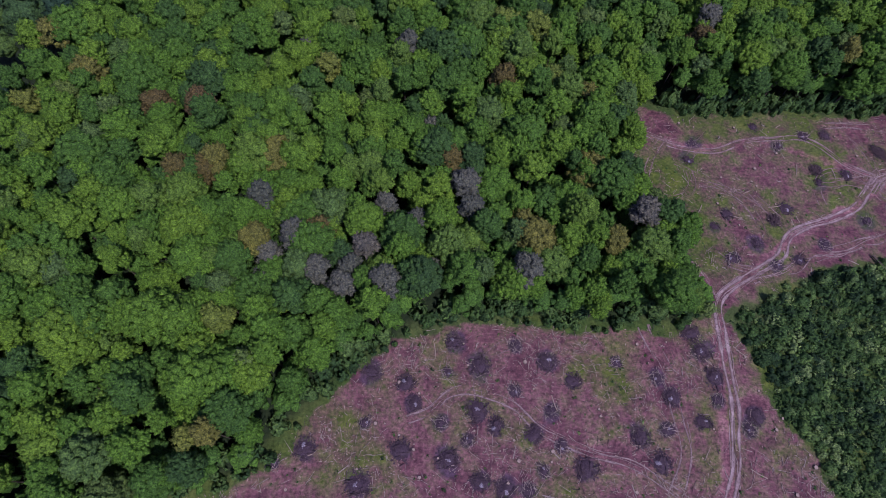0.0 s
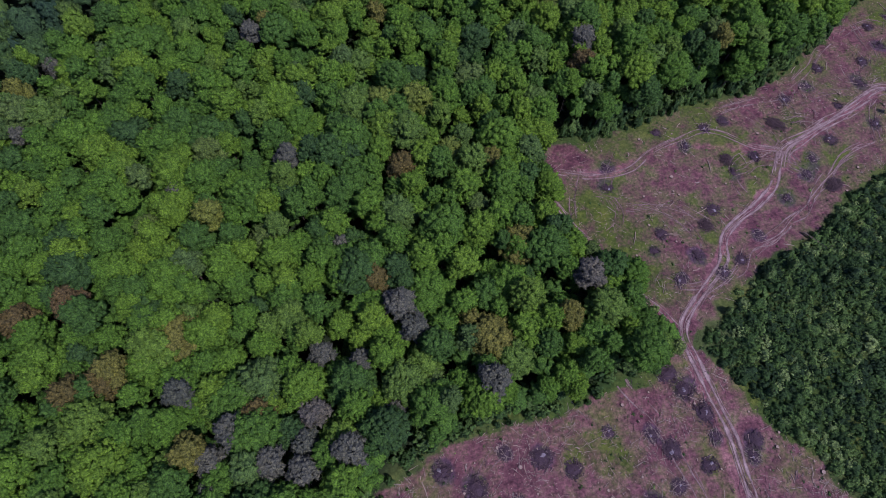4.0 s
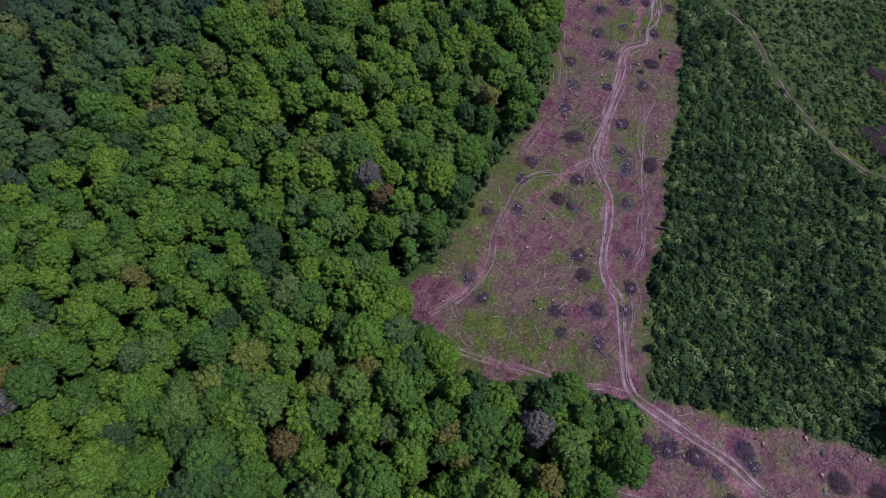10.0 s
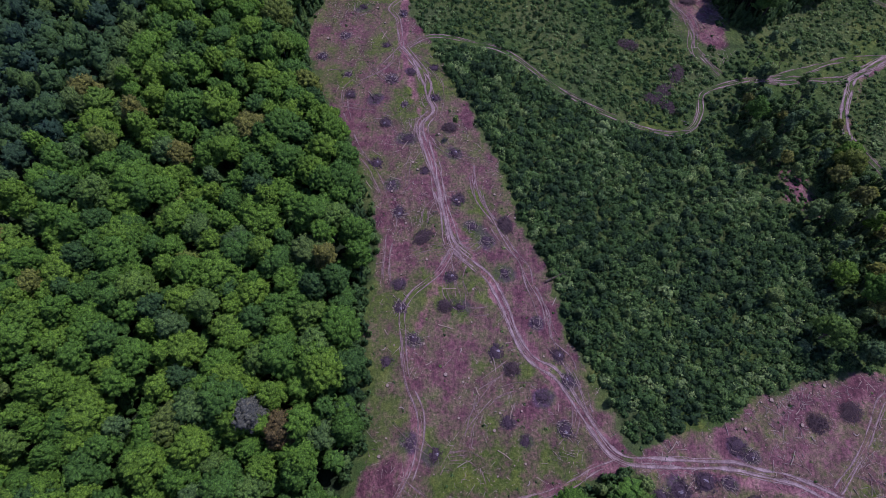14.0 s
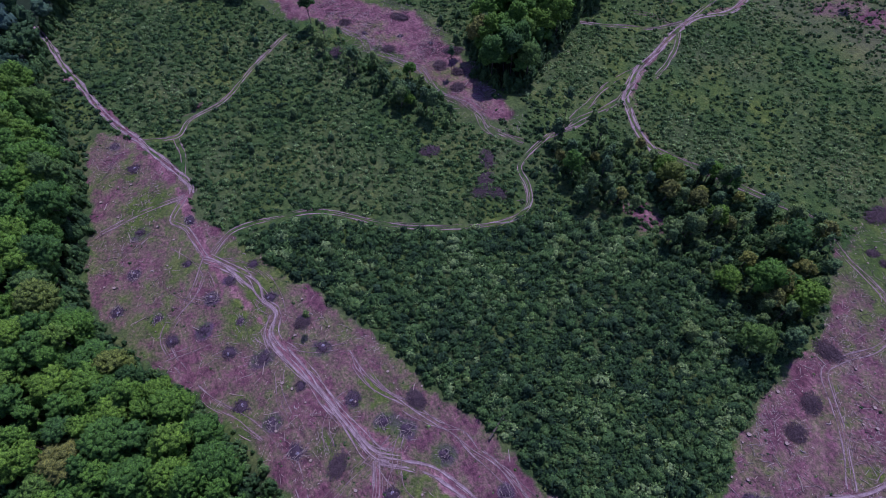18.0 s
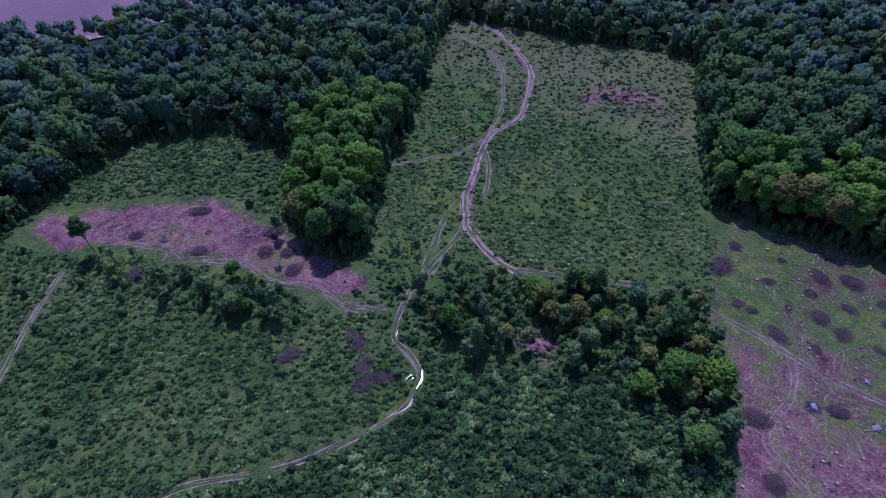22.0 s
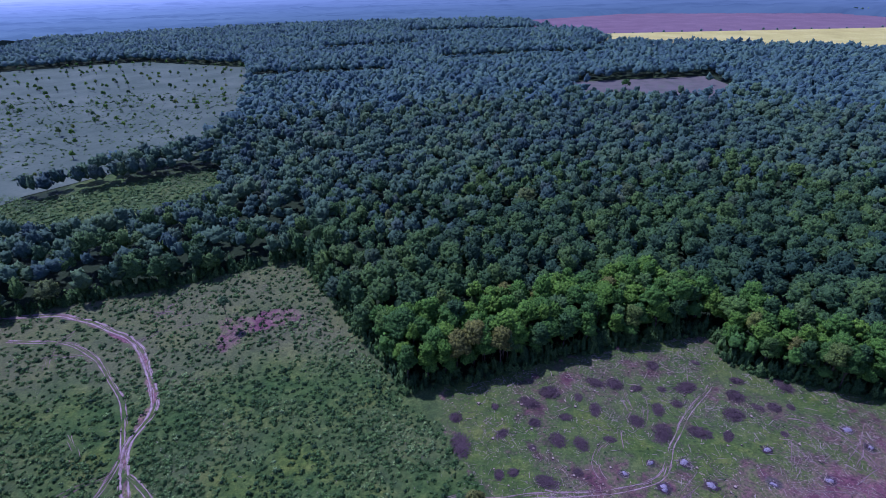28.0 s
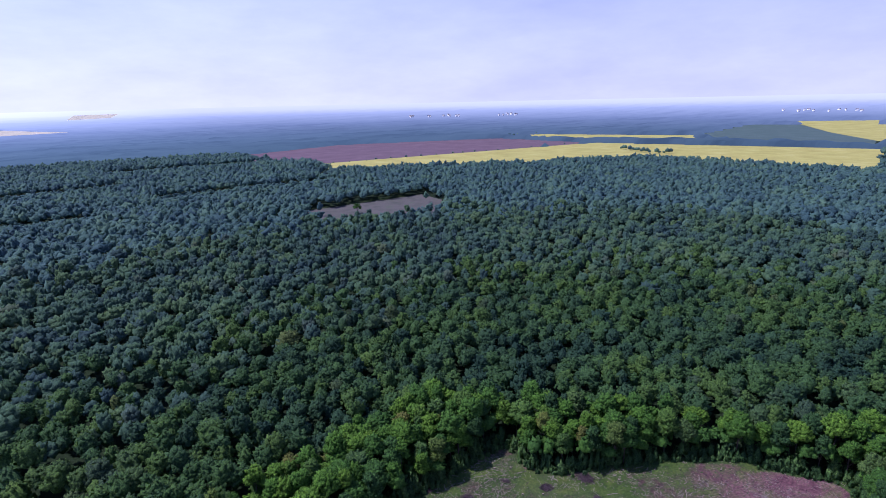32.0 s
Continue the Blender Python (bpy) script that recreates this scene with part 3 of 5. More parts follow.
dry = np.clip(np.where(inside(MEADOW_1, fx, fy), 0.10 + 0.50 * np.clip((-100 - fy) / 30, 0, 1), 0.12) + 0.24 * wave(fx / 3, fy / 3), 0, 1)
for line, worn in (([(62, 4), (66, 42), (72, 52), (88, 66), (106, 76), (126, 89), (153, 97), (188, 107), (213, 108), (243, 115), (290, 133)], 0.74), ([(47, 98), (68, 92), (85, 97), (117, 87)], 0.7),
                   ([(42, 108), (54, 76), (66, 46)], 0.7), ([(188, 105), (191, 85), (171, 54), (160, 34), (159, 22), (172, 14), (180, 0), (190, -34), (194, -53)], 0.46),
                   ([(243, 115), (249, 96), (274, 54)], 0.55), ([(255, -166), (216, -136), (202, -105), (205, -82), (193, -53), (182, -37), (163, -28)], 0.66)):
    bare = np.maximum(bare, worn * np.clip((2.6 + 1.2 * soft - reach(line, fx, fy, closed=False)) / 2.0, 0, 1))
char = np.zeros(len(fx))
for k, (x, y) in enumerate(PILES_S + PILES_N + ASHY + PILES_D):
    w = np.where((np.abs(fx - x) < 6) & (np.abs(fy - y) < 6))[0]
    size = (2.7, 2.1, 2.4, 1.9, 3.1)[k % 5] * (1.0 if k < len(PILES_S) else 0.95 if k < len(PILES_S) + len(PILES_N) + len(ASHY) else 0.6)
    char[w] = np.maximum(char[w], np.clip(1.12 - np.hypot(fx[w] - x, (fy[w] - y) * (0.8 + 0.15 * (k % 4))) / (size * (1.15 + 0.35 * soft[w])), 0, 1))
fz = lie(fx, fy)
idx = np.arange(len(fx)).reshape(GX.shape)
quads = np.stack([idx[:-1, :-1], idx[:-1, 1:], idx[1:, 1:], idx[1:, :-1]], -1).reshape(-1, 4)
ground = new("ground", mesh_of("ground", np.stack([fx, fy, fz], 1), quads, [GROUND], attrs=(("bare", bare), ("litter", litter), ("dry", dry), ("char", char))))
tagged(ground, "reddish bare clear-cut soil with patches of grass", "ground", kind="structure")


def sheet(name, poly, mat, label, z=0.35):
    bm = bmesh.new()
    f = bm.faces.new([bm.verts.new((x, y, z)) for x, y in poly])
    if f.normal.z < 0:
        f.normal_flip()
    bmesh.ops.triangulate(bm, faces=[f])
    ob = new(name, bpy.data.meshes.new(name))
    bm.to_mesh(ob.data)
    bm.free()
    ob.data.materials.append(mat)
    return tagged(ob, label, "field", kind="structure")


sheet("field_brown", FIELD_BROWN, PLOUGHED, "bare brown ploughed field beyond the woods")
sheet("clearing", FAR_CUT, CUTLAND, "brownish clear-cut clearing in distant forest", 0.4)
sheet("field_plough", FIELD_PLOUGH, PLOUGHED, "long reddish ploughed field in the distance")
sheet("field_rape", FIELD_RAPE, RAPE, "yellow rapeseed field in bloom", 0.8)
sheet("field_rape_second", FIELD_RAPE_2, RAPE, "narrow yellow rapeseed field in bloom", 0.8)
sheet("field_rape_third", FIELD_RAPE_3, RAPE, "far yellow rapeseed field in bloom", 0.8)
sheet("field_crop", FIELD_GREEN_2, CROP, "flat green crop field beside rapeseed", 0.5)
for poly in (FIELD_PALE, FIELD_PALE_2):
    pale = sheet("field_pale", poly, PALE, "pale stubble field near the horizon", 0.0)
    for v in pale.data.vertices:
        v.co.z = 20.0 + 70 * max(0.0, (math.hypot(v.co.x - 130, v.co.y - 30) - 3200) / 1450) ** 1.5
sheet("meadow", FAR_MEADOW, MEADOW, "light green meadow dotted with small trees")


# ---- vehicle tracks ----
def smooth_line(pts, step=1.2):
    P = [np.array(p, float) for p in pts]
    P = [2 * P[0] - P[1]] + P + [2 * P[-1] - P[-2]]
    out = []
    for a, b, c, d in zip(P, P[1:], P[2:], P[3:]):
        n = max(2, int(np.linalg.norm(c - b) / step))
        for i in range(n):
            t = i / n
            out.append(0.5 * (2 * b + (c - a) * t + (2 * a - 5 * b + 4 * c - d) * t * t + (3 * b - a - 3 * c + d) * t ** 3))
    out.append(P[-2])
    return np.array(out)


# each rut: offset from the middle, half width, how unbroken it runs
RUTS = {"lane": ((-0.85, 0.21, 1.2), (0.85, 0.21, 1.1), (-0.40, 0.08, 0.1), (1.30, 0.08, 0.2), (-1.45, 0.07, -0.1), (0.35, 0.06, -0.1)),
        "wide": ((-2.9, 0.08, 0.0), (-2.0, 0.13, 0.5), (-1.2, 0.08, 0.1), (-0.5, 0.20, 1.0), (0.4, 0.11, 0.3), (1.1, 0.20, 1.0), (1.9, 0.08, 0.1), (2.6, 0.12, 0.3), (3.3, 0.07, 0.0)),
        "path": ((-0.72, 0.11, 0.9), (0.72, 0.11, 0.8), (0.2, 0.05, 0.0), (1.15, 0.05, -0.1)),
        "faint": ((-0.9, 0.10, 0.5), (0.9, 0.10, 0.4), (1.4, 0.06, 0.0), (-0.4, 0.05, -0.1)),
        "scratch": ((-0.85, 0.07, 0.2), (0.85, 0.07, 0.1), (0.45, 0.05, -0.1), (-0.4, 0.04, -0.2), (1.25, 0.04, -0.2)),
        "braid": ((-1.9, 0.08, 0.1), (-1.2, 0.11, 0.5), (-0.7, 0.07, 0.1), (-0.1, 0.10, 0.4), (0.6, 0.11, 0.6), (1.2, 0.07, 0.1), (1.9, 0.09, 0.2))}
TRACKS = []


def track(pts, kind, label, width=1.0, lift=0.03):
    """Wheel ruts, each pressed between two low berms."""
    L = smooth_line(pts)
    if kind != "scratch":
        TRACKS.append((pts, kind))
    T = np.gradient(L, axis=0)
    T /= np.linalg.norm(T, axis=1)[:, None]
    N = np.stack([-T[:, 1], T[:, 0]], 1)
    r = np.random.default_rng(int(abs(pts[0][0] * 7 + pts[0][1] * 3)))
    V, R, F, o, n = [], [], [], 0, len(L)

    along = np.arange(n) * 1.2

    def drift(short, long_):
        """A smooth wander along the way, about one."""
        return sum(np.sin(along * 2 * math.pi / r.uniform(short, long_) + r.uniform(0, 6.28)) for _ in range(4)) / 2.0

    whole = drift(14, 50) * 0.30
    loose_ = {"wide": 0.55, "braid": 0.60, "lane": 0.17, "path": 0.15, "faint": 0.25, "scratch": 0.3}[kind]
    for off, half, sure in RUTS[kind]:
        line = (off * width + whole + drift(9, 38) * loose_ + r.normal(size=n) * 0.03)[:, None]
        there = np.clip(0.55 + sure + 0.9 * drift(7, 34), 0.0, 1.0)
        fat = (half * (3.5 if width > 1.5 else 1.0) * there * (1 + 0.35 * drift(4, 15) + 0.22 * r.normal(size=n)).clip(0.3, 2))[:, None]
        k = 6
        for side, z, rut in ((-2.0, -0.10, 0.0), (-1.25, 0.09, 0.25), (-0.6, 0.02, 1.0), (0.6, 0.02, 1.0), (1.25, 0.09, 0.25), (2.0, -0.10, 0.0)):
            p = L + N * (line + side * fat)
            V.append(np.stack([p[:, 0], p[:, 1], lie(p[:, 0], p[:, 1]) + lift + z - 0.16 * (1 - there)], 1))
            R.append(rut * np.clip(there, 0.3, 1) * {"faint": 0.5, "braid": 0.6, "path": 0.66, "scratch": 0.42, "lane": 0.9}.get(kind, 1.0))
        i = (np.arange(k)[None, :] * n + np.arange(n)[:, None]) + o
        F.append(np.stack([i[:-1, :-1], i[:-1, 1:], i[1:, 1:], i[1:, :-1]], -1).reshape(-1, 4)[:, ::-1])
        o += k * n
    ob = new("road", mesh_of("road", np.concatenate(V), np.concatenate(F), [TRACK], attrs=(("rut", np.concatenate(R)),)))
    return tagged(ob, label, "dirt track", kind="structure")


MUD = "pale rutted dirt track across the clear-cut"
track([(58, -14), (60, -4), (62, 4), (65, 12), (66.5, 21), (66.5, 33), (66.3, 41), (67, 47), (70, 51), (78, 56), (84, 61), (88, 66), (96, 71), (105, 75), (110, 79), (116, 86)], "lane", MUD, 0.9)
track([(115, 84), (118, 87), (126, 89.5), (137, 92), (146, 95), (156, 98), (162, 95), (167, 97), (173, 98), (181, 102), (188, 107)], "wide", "churned pale muddy track with several ruts", 0.62, 0.05)
track([(164, 95.5), (159, 101), (152, 97.5)], "faint", MUD)
track([(54, 96), (63, 92.5), (73, 91.5), (82, 95.5), (92, 98), (98, 98.5), (103, 96), (109, 90), (116, 87)], "path", MUD, 0.9, 0.04)
track([(42, 108), (47, 95), (54, 76), (60, 60), (64, 53), (66.5, 47)], "path", "narrow dirt track along the woodland tongue", 0.8)
track([(76, 53.5), (88, 58.5), (97, 63), (105, 65), (112, 68), (119, 72.5), (124, 76), (131, 80), (143, 82)], "braid", "braided wheel marks beside the scrub", 0.7)
track([(106, 103), (117, 104), (125, 103.5), (136, 109), (149, 117), (160, 121.5)], "faint", "faint wheel marks under the wood's edge", 1.0)
track([(188, 107), (200, 109.5), (206, 113), (213, 107)], "path", MUD, 0.9)
track([(213, 105), (219, 105.3), (243, 115), (272, 126), (330, 140)], "lane", MUD, 0.8)
track([(213, 107), (213.5, 120), (211, 132)], "path", MUD, 0.8)
track([(188, 107), (178, 113), (170, 122), (161, 122)], "faint", MUD)
track([(188, 105), (193, 97), (191, 85), (187, 72.5), (172, 56), (163, 41), (158, 26.5), (159.8, 18.6), (166, 15.0), (173, 13.5), (176.5, 8), (180, -2)], "path", "muddy track winding through green scrub", 0.9)
track([(180, -2), (181, -20), (184, -36), (192, -50)], "braid", "faint wheel marks leading over the meadow", 0.8)
track([(243, 115), (239, 104), (245, 98), (249, 86), (256, 77), (263, 70), (274, 54)], "path", "narrow dirt track through low scrub", 0.8)
track([(239, 104), (230, 104), (221, 106)], "faint", MUD)
track([(279, -168), (254, -164), (231, -150), (215, -134), (207, -117), (201, -101), (204, -87), (203, -78), (200, -68), (192, -50), (184, -36), (177, -32), (168, -28), (159, -27.5)], "lane", "pale muddy track with deep ruts over the meadow", 1.0)
track([(266, -149), (244, -143), (230, -132), (216, -112), (209, -97), (203, -76)], "path", "second rut beside the muddy meadow track", 0.9, 0.06)
track([(224, -46), (213, -60), (207, -69), (205.5, -80)], "path", "narrow wheel marks across the meadow", 0.8)
track([(201, -74), (191, -62), (185, -49)], "path", "short loop of wheel marks on the meadow", 0.9, 0.05)
track([(192, -48), (191, -35), (185, -20), (181, -8)], "faint", "faint wheel marks leading over the meadow", 0.9)
track([(159, -28), (133, -40), (117, -47), (104, -46)], "faint", "faint wheel marks behind the thicket", 1.1)
track([(276, 41), (262, 31), (247, 29), (232, 20), (218, 19), (203, 12), (192, 13), (181, 7)], "braid", "churned wheel marks along a felled strip", 0.8)
track([(467, -14), (430, -34), (414, -70), (416, -106), (406, -140), (408, -166), (421, -199), (440, -214)], "lane", "pale farm track between field and forest", 1.6, 0.6)
track([(104, -46), (83, -43), (61, -42), (49, -53), (40, -61), (24, -72)], "path", "rutted dirt track among brush piles", 0.9)
track([(91, -45), (84, -41), (82, -31), (84, -20), (83, -14), (72, -7), (63, 1)], "path", MUD, 1.0, 0.05)
track([(-5, 15), (0, 17), (4, 21), (10, 22), (18, 20), (24, 15), (34, 11), (43, 9), (52, 4), (60, -2)], "path", "curved wheel marks over the clear-cut", 1.0)
track([(48, 40), (53, 26), (54, 12), (50, 0)], "faint", "faint wheel marks over the clear-cut", 1.2)
# loose arcs where timber was dragged out
drag_rng = np.random.default_rng(35)
for area, box, count in ((CLEAR_S, (-20, 70, -85, 38), 22), (CLEAR_N, (58, 200, 50, 130), 20), (MEADOW_1, (185, 250, -160, -70), 7)):
    while count:
        x, y, a, bend = drag_rng.uniform(*box[:2]), drag_rng.uniform(*box[2:]), drag_rng.uniform(0, 6.28), drag_rng.normal() * 0.05
        arc = []
        for _ in range(int(drag_rng.integers(4, 9))):
            arc.append((x, y))
            x, y, a = x + 4 * math.cos(a), y + 4 * math.sin(a), a + bend * 4
        ax, ay = np.array(arc).T
        if inside(area, ax, ay).all() and reach(area, ax, ay).min() > 2:
            track(arc, "scratch", "faint curved drag marks on bare soil", 1.0)
            count -= 1


# ---- woodland ----
rng = np.random.default_rng(11)


def tree_variant(name, R, Hc, base, knobs, leaf, mat, lobes=9, low=0.45):
    t = new(name)
    v, f, nm, cs = crown_shape(rng, R, Hc, base, knobs, 9, leaf, lobes, low=low)
    part("crown", mesh_of("crown", v, f, [mat], normals=nm), t)
    rods = [((0, 0, -0.3), (0.1, 0.05, base + Hc * 0.25), R * 0.055, R * 0.03)]
    for c in cs[1:6]:
        rods.append(((0.08, 0.03, base + rng.uniform(-0.5, 1.0)), tuple(c), R * 0.022, R * 0.008))
    tv, tf = tubes(rods, 7)
    part("trunk", mesh_of("trunk", tv, tf, [BARK]), t)
    return t


def spread(x0, x1, y0, y1, gap, seed):
    """Jittered planting over a rectangle."""
    r = np.random.default_rng(seed)
    X, Y = np.meshgrid(np.arange(x0, x1, gap), np.arange(y0, y1, gap * 0.87))
    X = X + (np.arange(X.shape[0]) % 2)[:, None] * gap / 2
    return (X + r.uniform(-0.36, 0.36, X.shape) * gap).ravel(), (Y + r.uniform(-0.36, 0.36, Y.shape) * gap).ravel()


# the flown line, as a plan in metres
FLIGHT = [(0, 0), (1, 25), (6, 44), (21, 66), (47, 84), (74, 84), (92, 80), (111, 69), (125, 56), (133, 40), (133, 20)]


def joined(name, base_list, X, Y, rot, sc, tall, tint, mats, label, category, pick):
    """Many plants as one piece of stuff, from a few shapes (vertices, triangles, normals, slots)."""
    V, F, N, S, Tn, o = [], [], [], [], [], 0
    for k, (v, f, nm, s) in enumerate(base_list):
        w = np.where(pick == k)[0]
        if not len(w):
            continue
        c, sn = np.cos(rot[w])[:, None], np.sin(rot[w])[:, None]
        x = (v[None, :, 0] * c - v[None, :, 1] * sn) * sc[w][:, None] + X[w][:, None]
        y = (v[None, :, 0] * sn + v[None, :, 1] * c) * sc[w][:, None] + Y[w][:, None]
        z = v[None, :, 2] * tall[w][:, None] + lie(X[w], Y[w])[:, None]
        V.append(np.stack([x, y, z], -1).reshape(-1, 3))
        N.append(np.stack([nm[None, :, 0] * c - nm[None, :, 1] * sn, nm[None, :, 0] * sn + nm[None, :, 1] * c, np.broadcast_to(nm[None, :, 2], x.shape)], -1).reshape(-1, 3))
        F.append((f[None] + (np.arange(len(w)) * len(v))[:, None, None]).reshape(-1, 3) + o)
        S.append(np.tile(s, len(w)))
        Tn.append(np.repeat(tint[w], len(v)))
        o += len(w) * len(v)
    ob = new(name, mesh_of(name, np.concatenate(V), np.concatenate(F), mats, attrs=(("tint", np.concatenate(Tn)),), slots=np.concatenate(S), normals=np.concatenate(N)))
    return tagged(ob, label, category, kind="stuff")


def flat_tree(knobs, R, Hc, base, leaves, leaf, lobes, sides=6, big=1.0, rods=True, low=0.2):
    """A crown, and its trunk where wanted, ready for joined()."""
    v, f, nm, cs = crown_shape(rng, R, Hc, base, knobs, leaves, leaf, lobes, sides, big, low, rods)
    slots = np.zeros(len(f), int)
    if rods:
        tv, tf = tubes([((0, 0, -0.3), (0, 0, base + Hc * 0.3), R * 0.055, R * 0.03)], 5)
        f = np.concatenate([f, tf[:, (0, 1, 2)] + len(v), tf[:, (0, 2, 3)] + len(v)])
        v, nm = np.concatenate([v, tv]), np.concatenate([nm, unit(tv * (1, 1, 0))])
        slots = np.concatenate([slots, np.ones(2 * len(tf), int)])
    return v, f, nm, slots


def dome(rng, R, Hc, base):
    """A far crown: one uneven lump."""
    v, f = ico(1)
    keep = np.array([t for t in f if (v[t][:, 2] > -0.5).all()])
    return v * rng.uniform(0.8, 1.2, (12, 1)) * (R, R, Hc * 0.55) + (0, 0, base + Hc * 0.45), keep, v, np.zeros(len(keep), int)


def open_land(x, y):
    o = inside(OPEN, x, y) | inside(FIELD_BROWN, x, y) | (reach(FIELD_BROWN, x, y) < 9)
    rag = np.random.default_rng(19)
    x1, y1 = x + 2.5 * wave(x / 2.5, y / 2.5), y + 2.5 * wave(y / 2.2 + 9, x / 2.7)
    for p in (FAR_SCRUB, FAR_MEADOW):
        o |= inside(p, x1, y1)
    x, y = x + 6 * wave(x / 2.5, y / 2.5) + 11 * wave(x / 8, y / 8) + rag.normal(size=len(x)) * 5, y + 6 * wave(y / 2.2 + 9, x / 2.7) + 11 * wave(y / 9 + 4, x / 7) + rag.normal(size=len(x)) * 5
    for p in (FAR_CUT, FIELD_PLOUGH, FIELD_RAPE, FIELD_RAPE_2, FIELD_RAPE_3, FIELD_GREEN_2, FIELD_PALE):
        o |= inside(p, x, y)
    return o


# planting near the flight
GREY = [(-17, 50), (-20, 45), (-21, 40), (-12, 41), (-2, 46), (-6, 57), (6, 61), (4, 66.5), (-39, 41), (-38, 46.5), (-42, 60), (-32, 50), (-19, 125), (-39, 108), (-13, 110), (18, 46),
        (-69, 156), (-75, 134), (-16, 152), (69, 126), (-5, 86), (-14, 61), (-27, 43), (45, 62), (42, 71)]
BROWN = [(0, 74), (-73, 84), (-63, 86), (-63, 66), (-28, 52), (67, 119), (13, 100), (-56, 67)]
X, Y = spread(-170, 420, -330, 330, 5.9, 5)
rim = reach(OPEN, X, Y)
away = reach(FLIGHT, X, Y, closed=False)
keep = ~open_land(X, Y) & (rim > 2.7) & (np.hypot(X - 63, Y - 49) > 11.0)
for gx_, gy_ in GREY + BROWN:
    keep &= np.hypot(X - gx_, Y - gy_) > 2.6
X, Y, rim, away = X[keep], Y[keep], rim[keep], away[keep]
NEARBY = [(-95, -5), (-115, 90), (-85, 150), (-30, 190), (120, 200), (230, 168), (290, 142), (262, -60), (190, -115), (20, -128), (-30, -75), (-60, -30)]
near = inside(NEARBY, X, Y)
single = near & (rim < 6.0)
order = np.where(single)[0]

kinds = [tree_variant("oak_tree", 4.2, 12.5, 5.5, 150, 0.34, LEAF, 13), tree_variant("broadleaf_tree", 3.7, 13.0, 5.0, 135, 0.33, LEAF, 11),
         tree_variant("oak_tree", 4.8, 11.5, 6.5, 170, 0.35, LEAF, 15), tree_variant("hornbeam_tree", 3.2, 12.0, 4.5, 110, 0.32, LEAF, 10)]
labels = ["broad green oak at the edge of a clearing", "full green broadleaf tree in dense woodland", "wide-crowned bright green oak in leaf", "narrower dark green hornbeam in leaf"]
for t, l in zip(kinds, labels):
    tagged(t, l, "tree", "woodland trees")
used = [False] * 4
r2 = np.random.default_rng(3)


def plant(k, x, y, s, turn):
    m = pose(x, y, height(x, y), 0, 0, turn)
    if not used[k]:
        used[k] = True
        kinds[k].matrix_basis = m
        kinds[k].scale = (s, s, s)
        return kinds[k]
    c = copy_thing(kinds[k], m)
    c.scale = (s, s, s)
    return c


for i in order:
    plant(int(r2.integers(4)), X[i], Y[i], r2.uniform(0.78, 1.12), r2.uniform(0, 360))

rest = near & ~single
nx, ny = X[rest], Y[rest]
n = len(nx)
shapes = [flat_tree(86, 4.1, 9.0, 9.2, 5, 0.36, 11), flat_tree(76, 3.6, 9.5, 9.0, 5, 0.35, 9), flat_tree(98, 4.7, 8.8, 9.6, 5, 0.37, 13), flat_tree(64, 3.2, 9.5, 8.8, 5, 0.34, 8), flat_tree(88, 4.3, 8.0, 9.0, 5, 0.36, 10)]
tone = np.clip(0.50 + 0.16 * wave(nx / 3.0, ny / 3.0) + 0.24 * r2.normal(size=n), 0, 0.999)
joined("woodland", shapes, nx, ny, r2.uniform(0, 6.28, n), r2.uniform(0.68, 1.32, n), r2.uniform(0.80, 1.18, n), tone, [LEAF_WOOD, BARK],
       "dense green broadleaf woodland with closed canopy", "woodland", r2.integers(0, 5, n))
# lower trees that fill the gaps, canopy shade put into their darker tint
ux, uy = spread(-120, 300, -130, 205, 5.4, 8)
k = ~open_land(ux, uy) & (reach(OPEN, ux, uy) > 3.0) & inside(NEARBY, ux, uy)
ux, uy = ux[k], uy[k]
n = len(ux)
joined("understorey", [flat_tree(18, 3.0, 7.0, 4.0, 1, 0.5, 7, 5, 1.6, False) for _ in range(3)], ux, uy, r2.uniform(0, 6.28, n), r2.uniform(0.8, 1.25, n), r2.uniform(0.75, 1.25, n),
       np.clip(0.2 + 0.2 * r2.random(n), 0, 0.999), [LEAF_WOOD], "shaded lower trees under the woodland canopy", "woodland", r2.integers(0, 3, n))

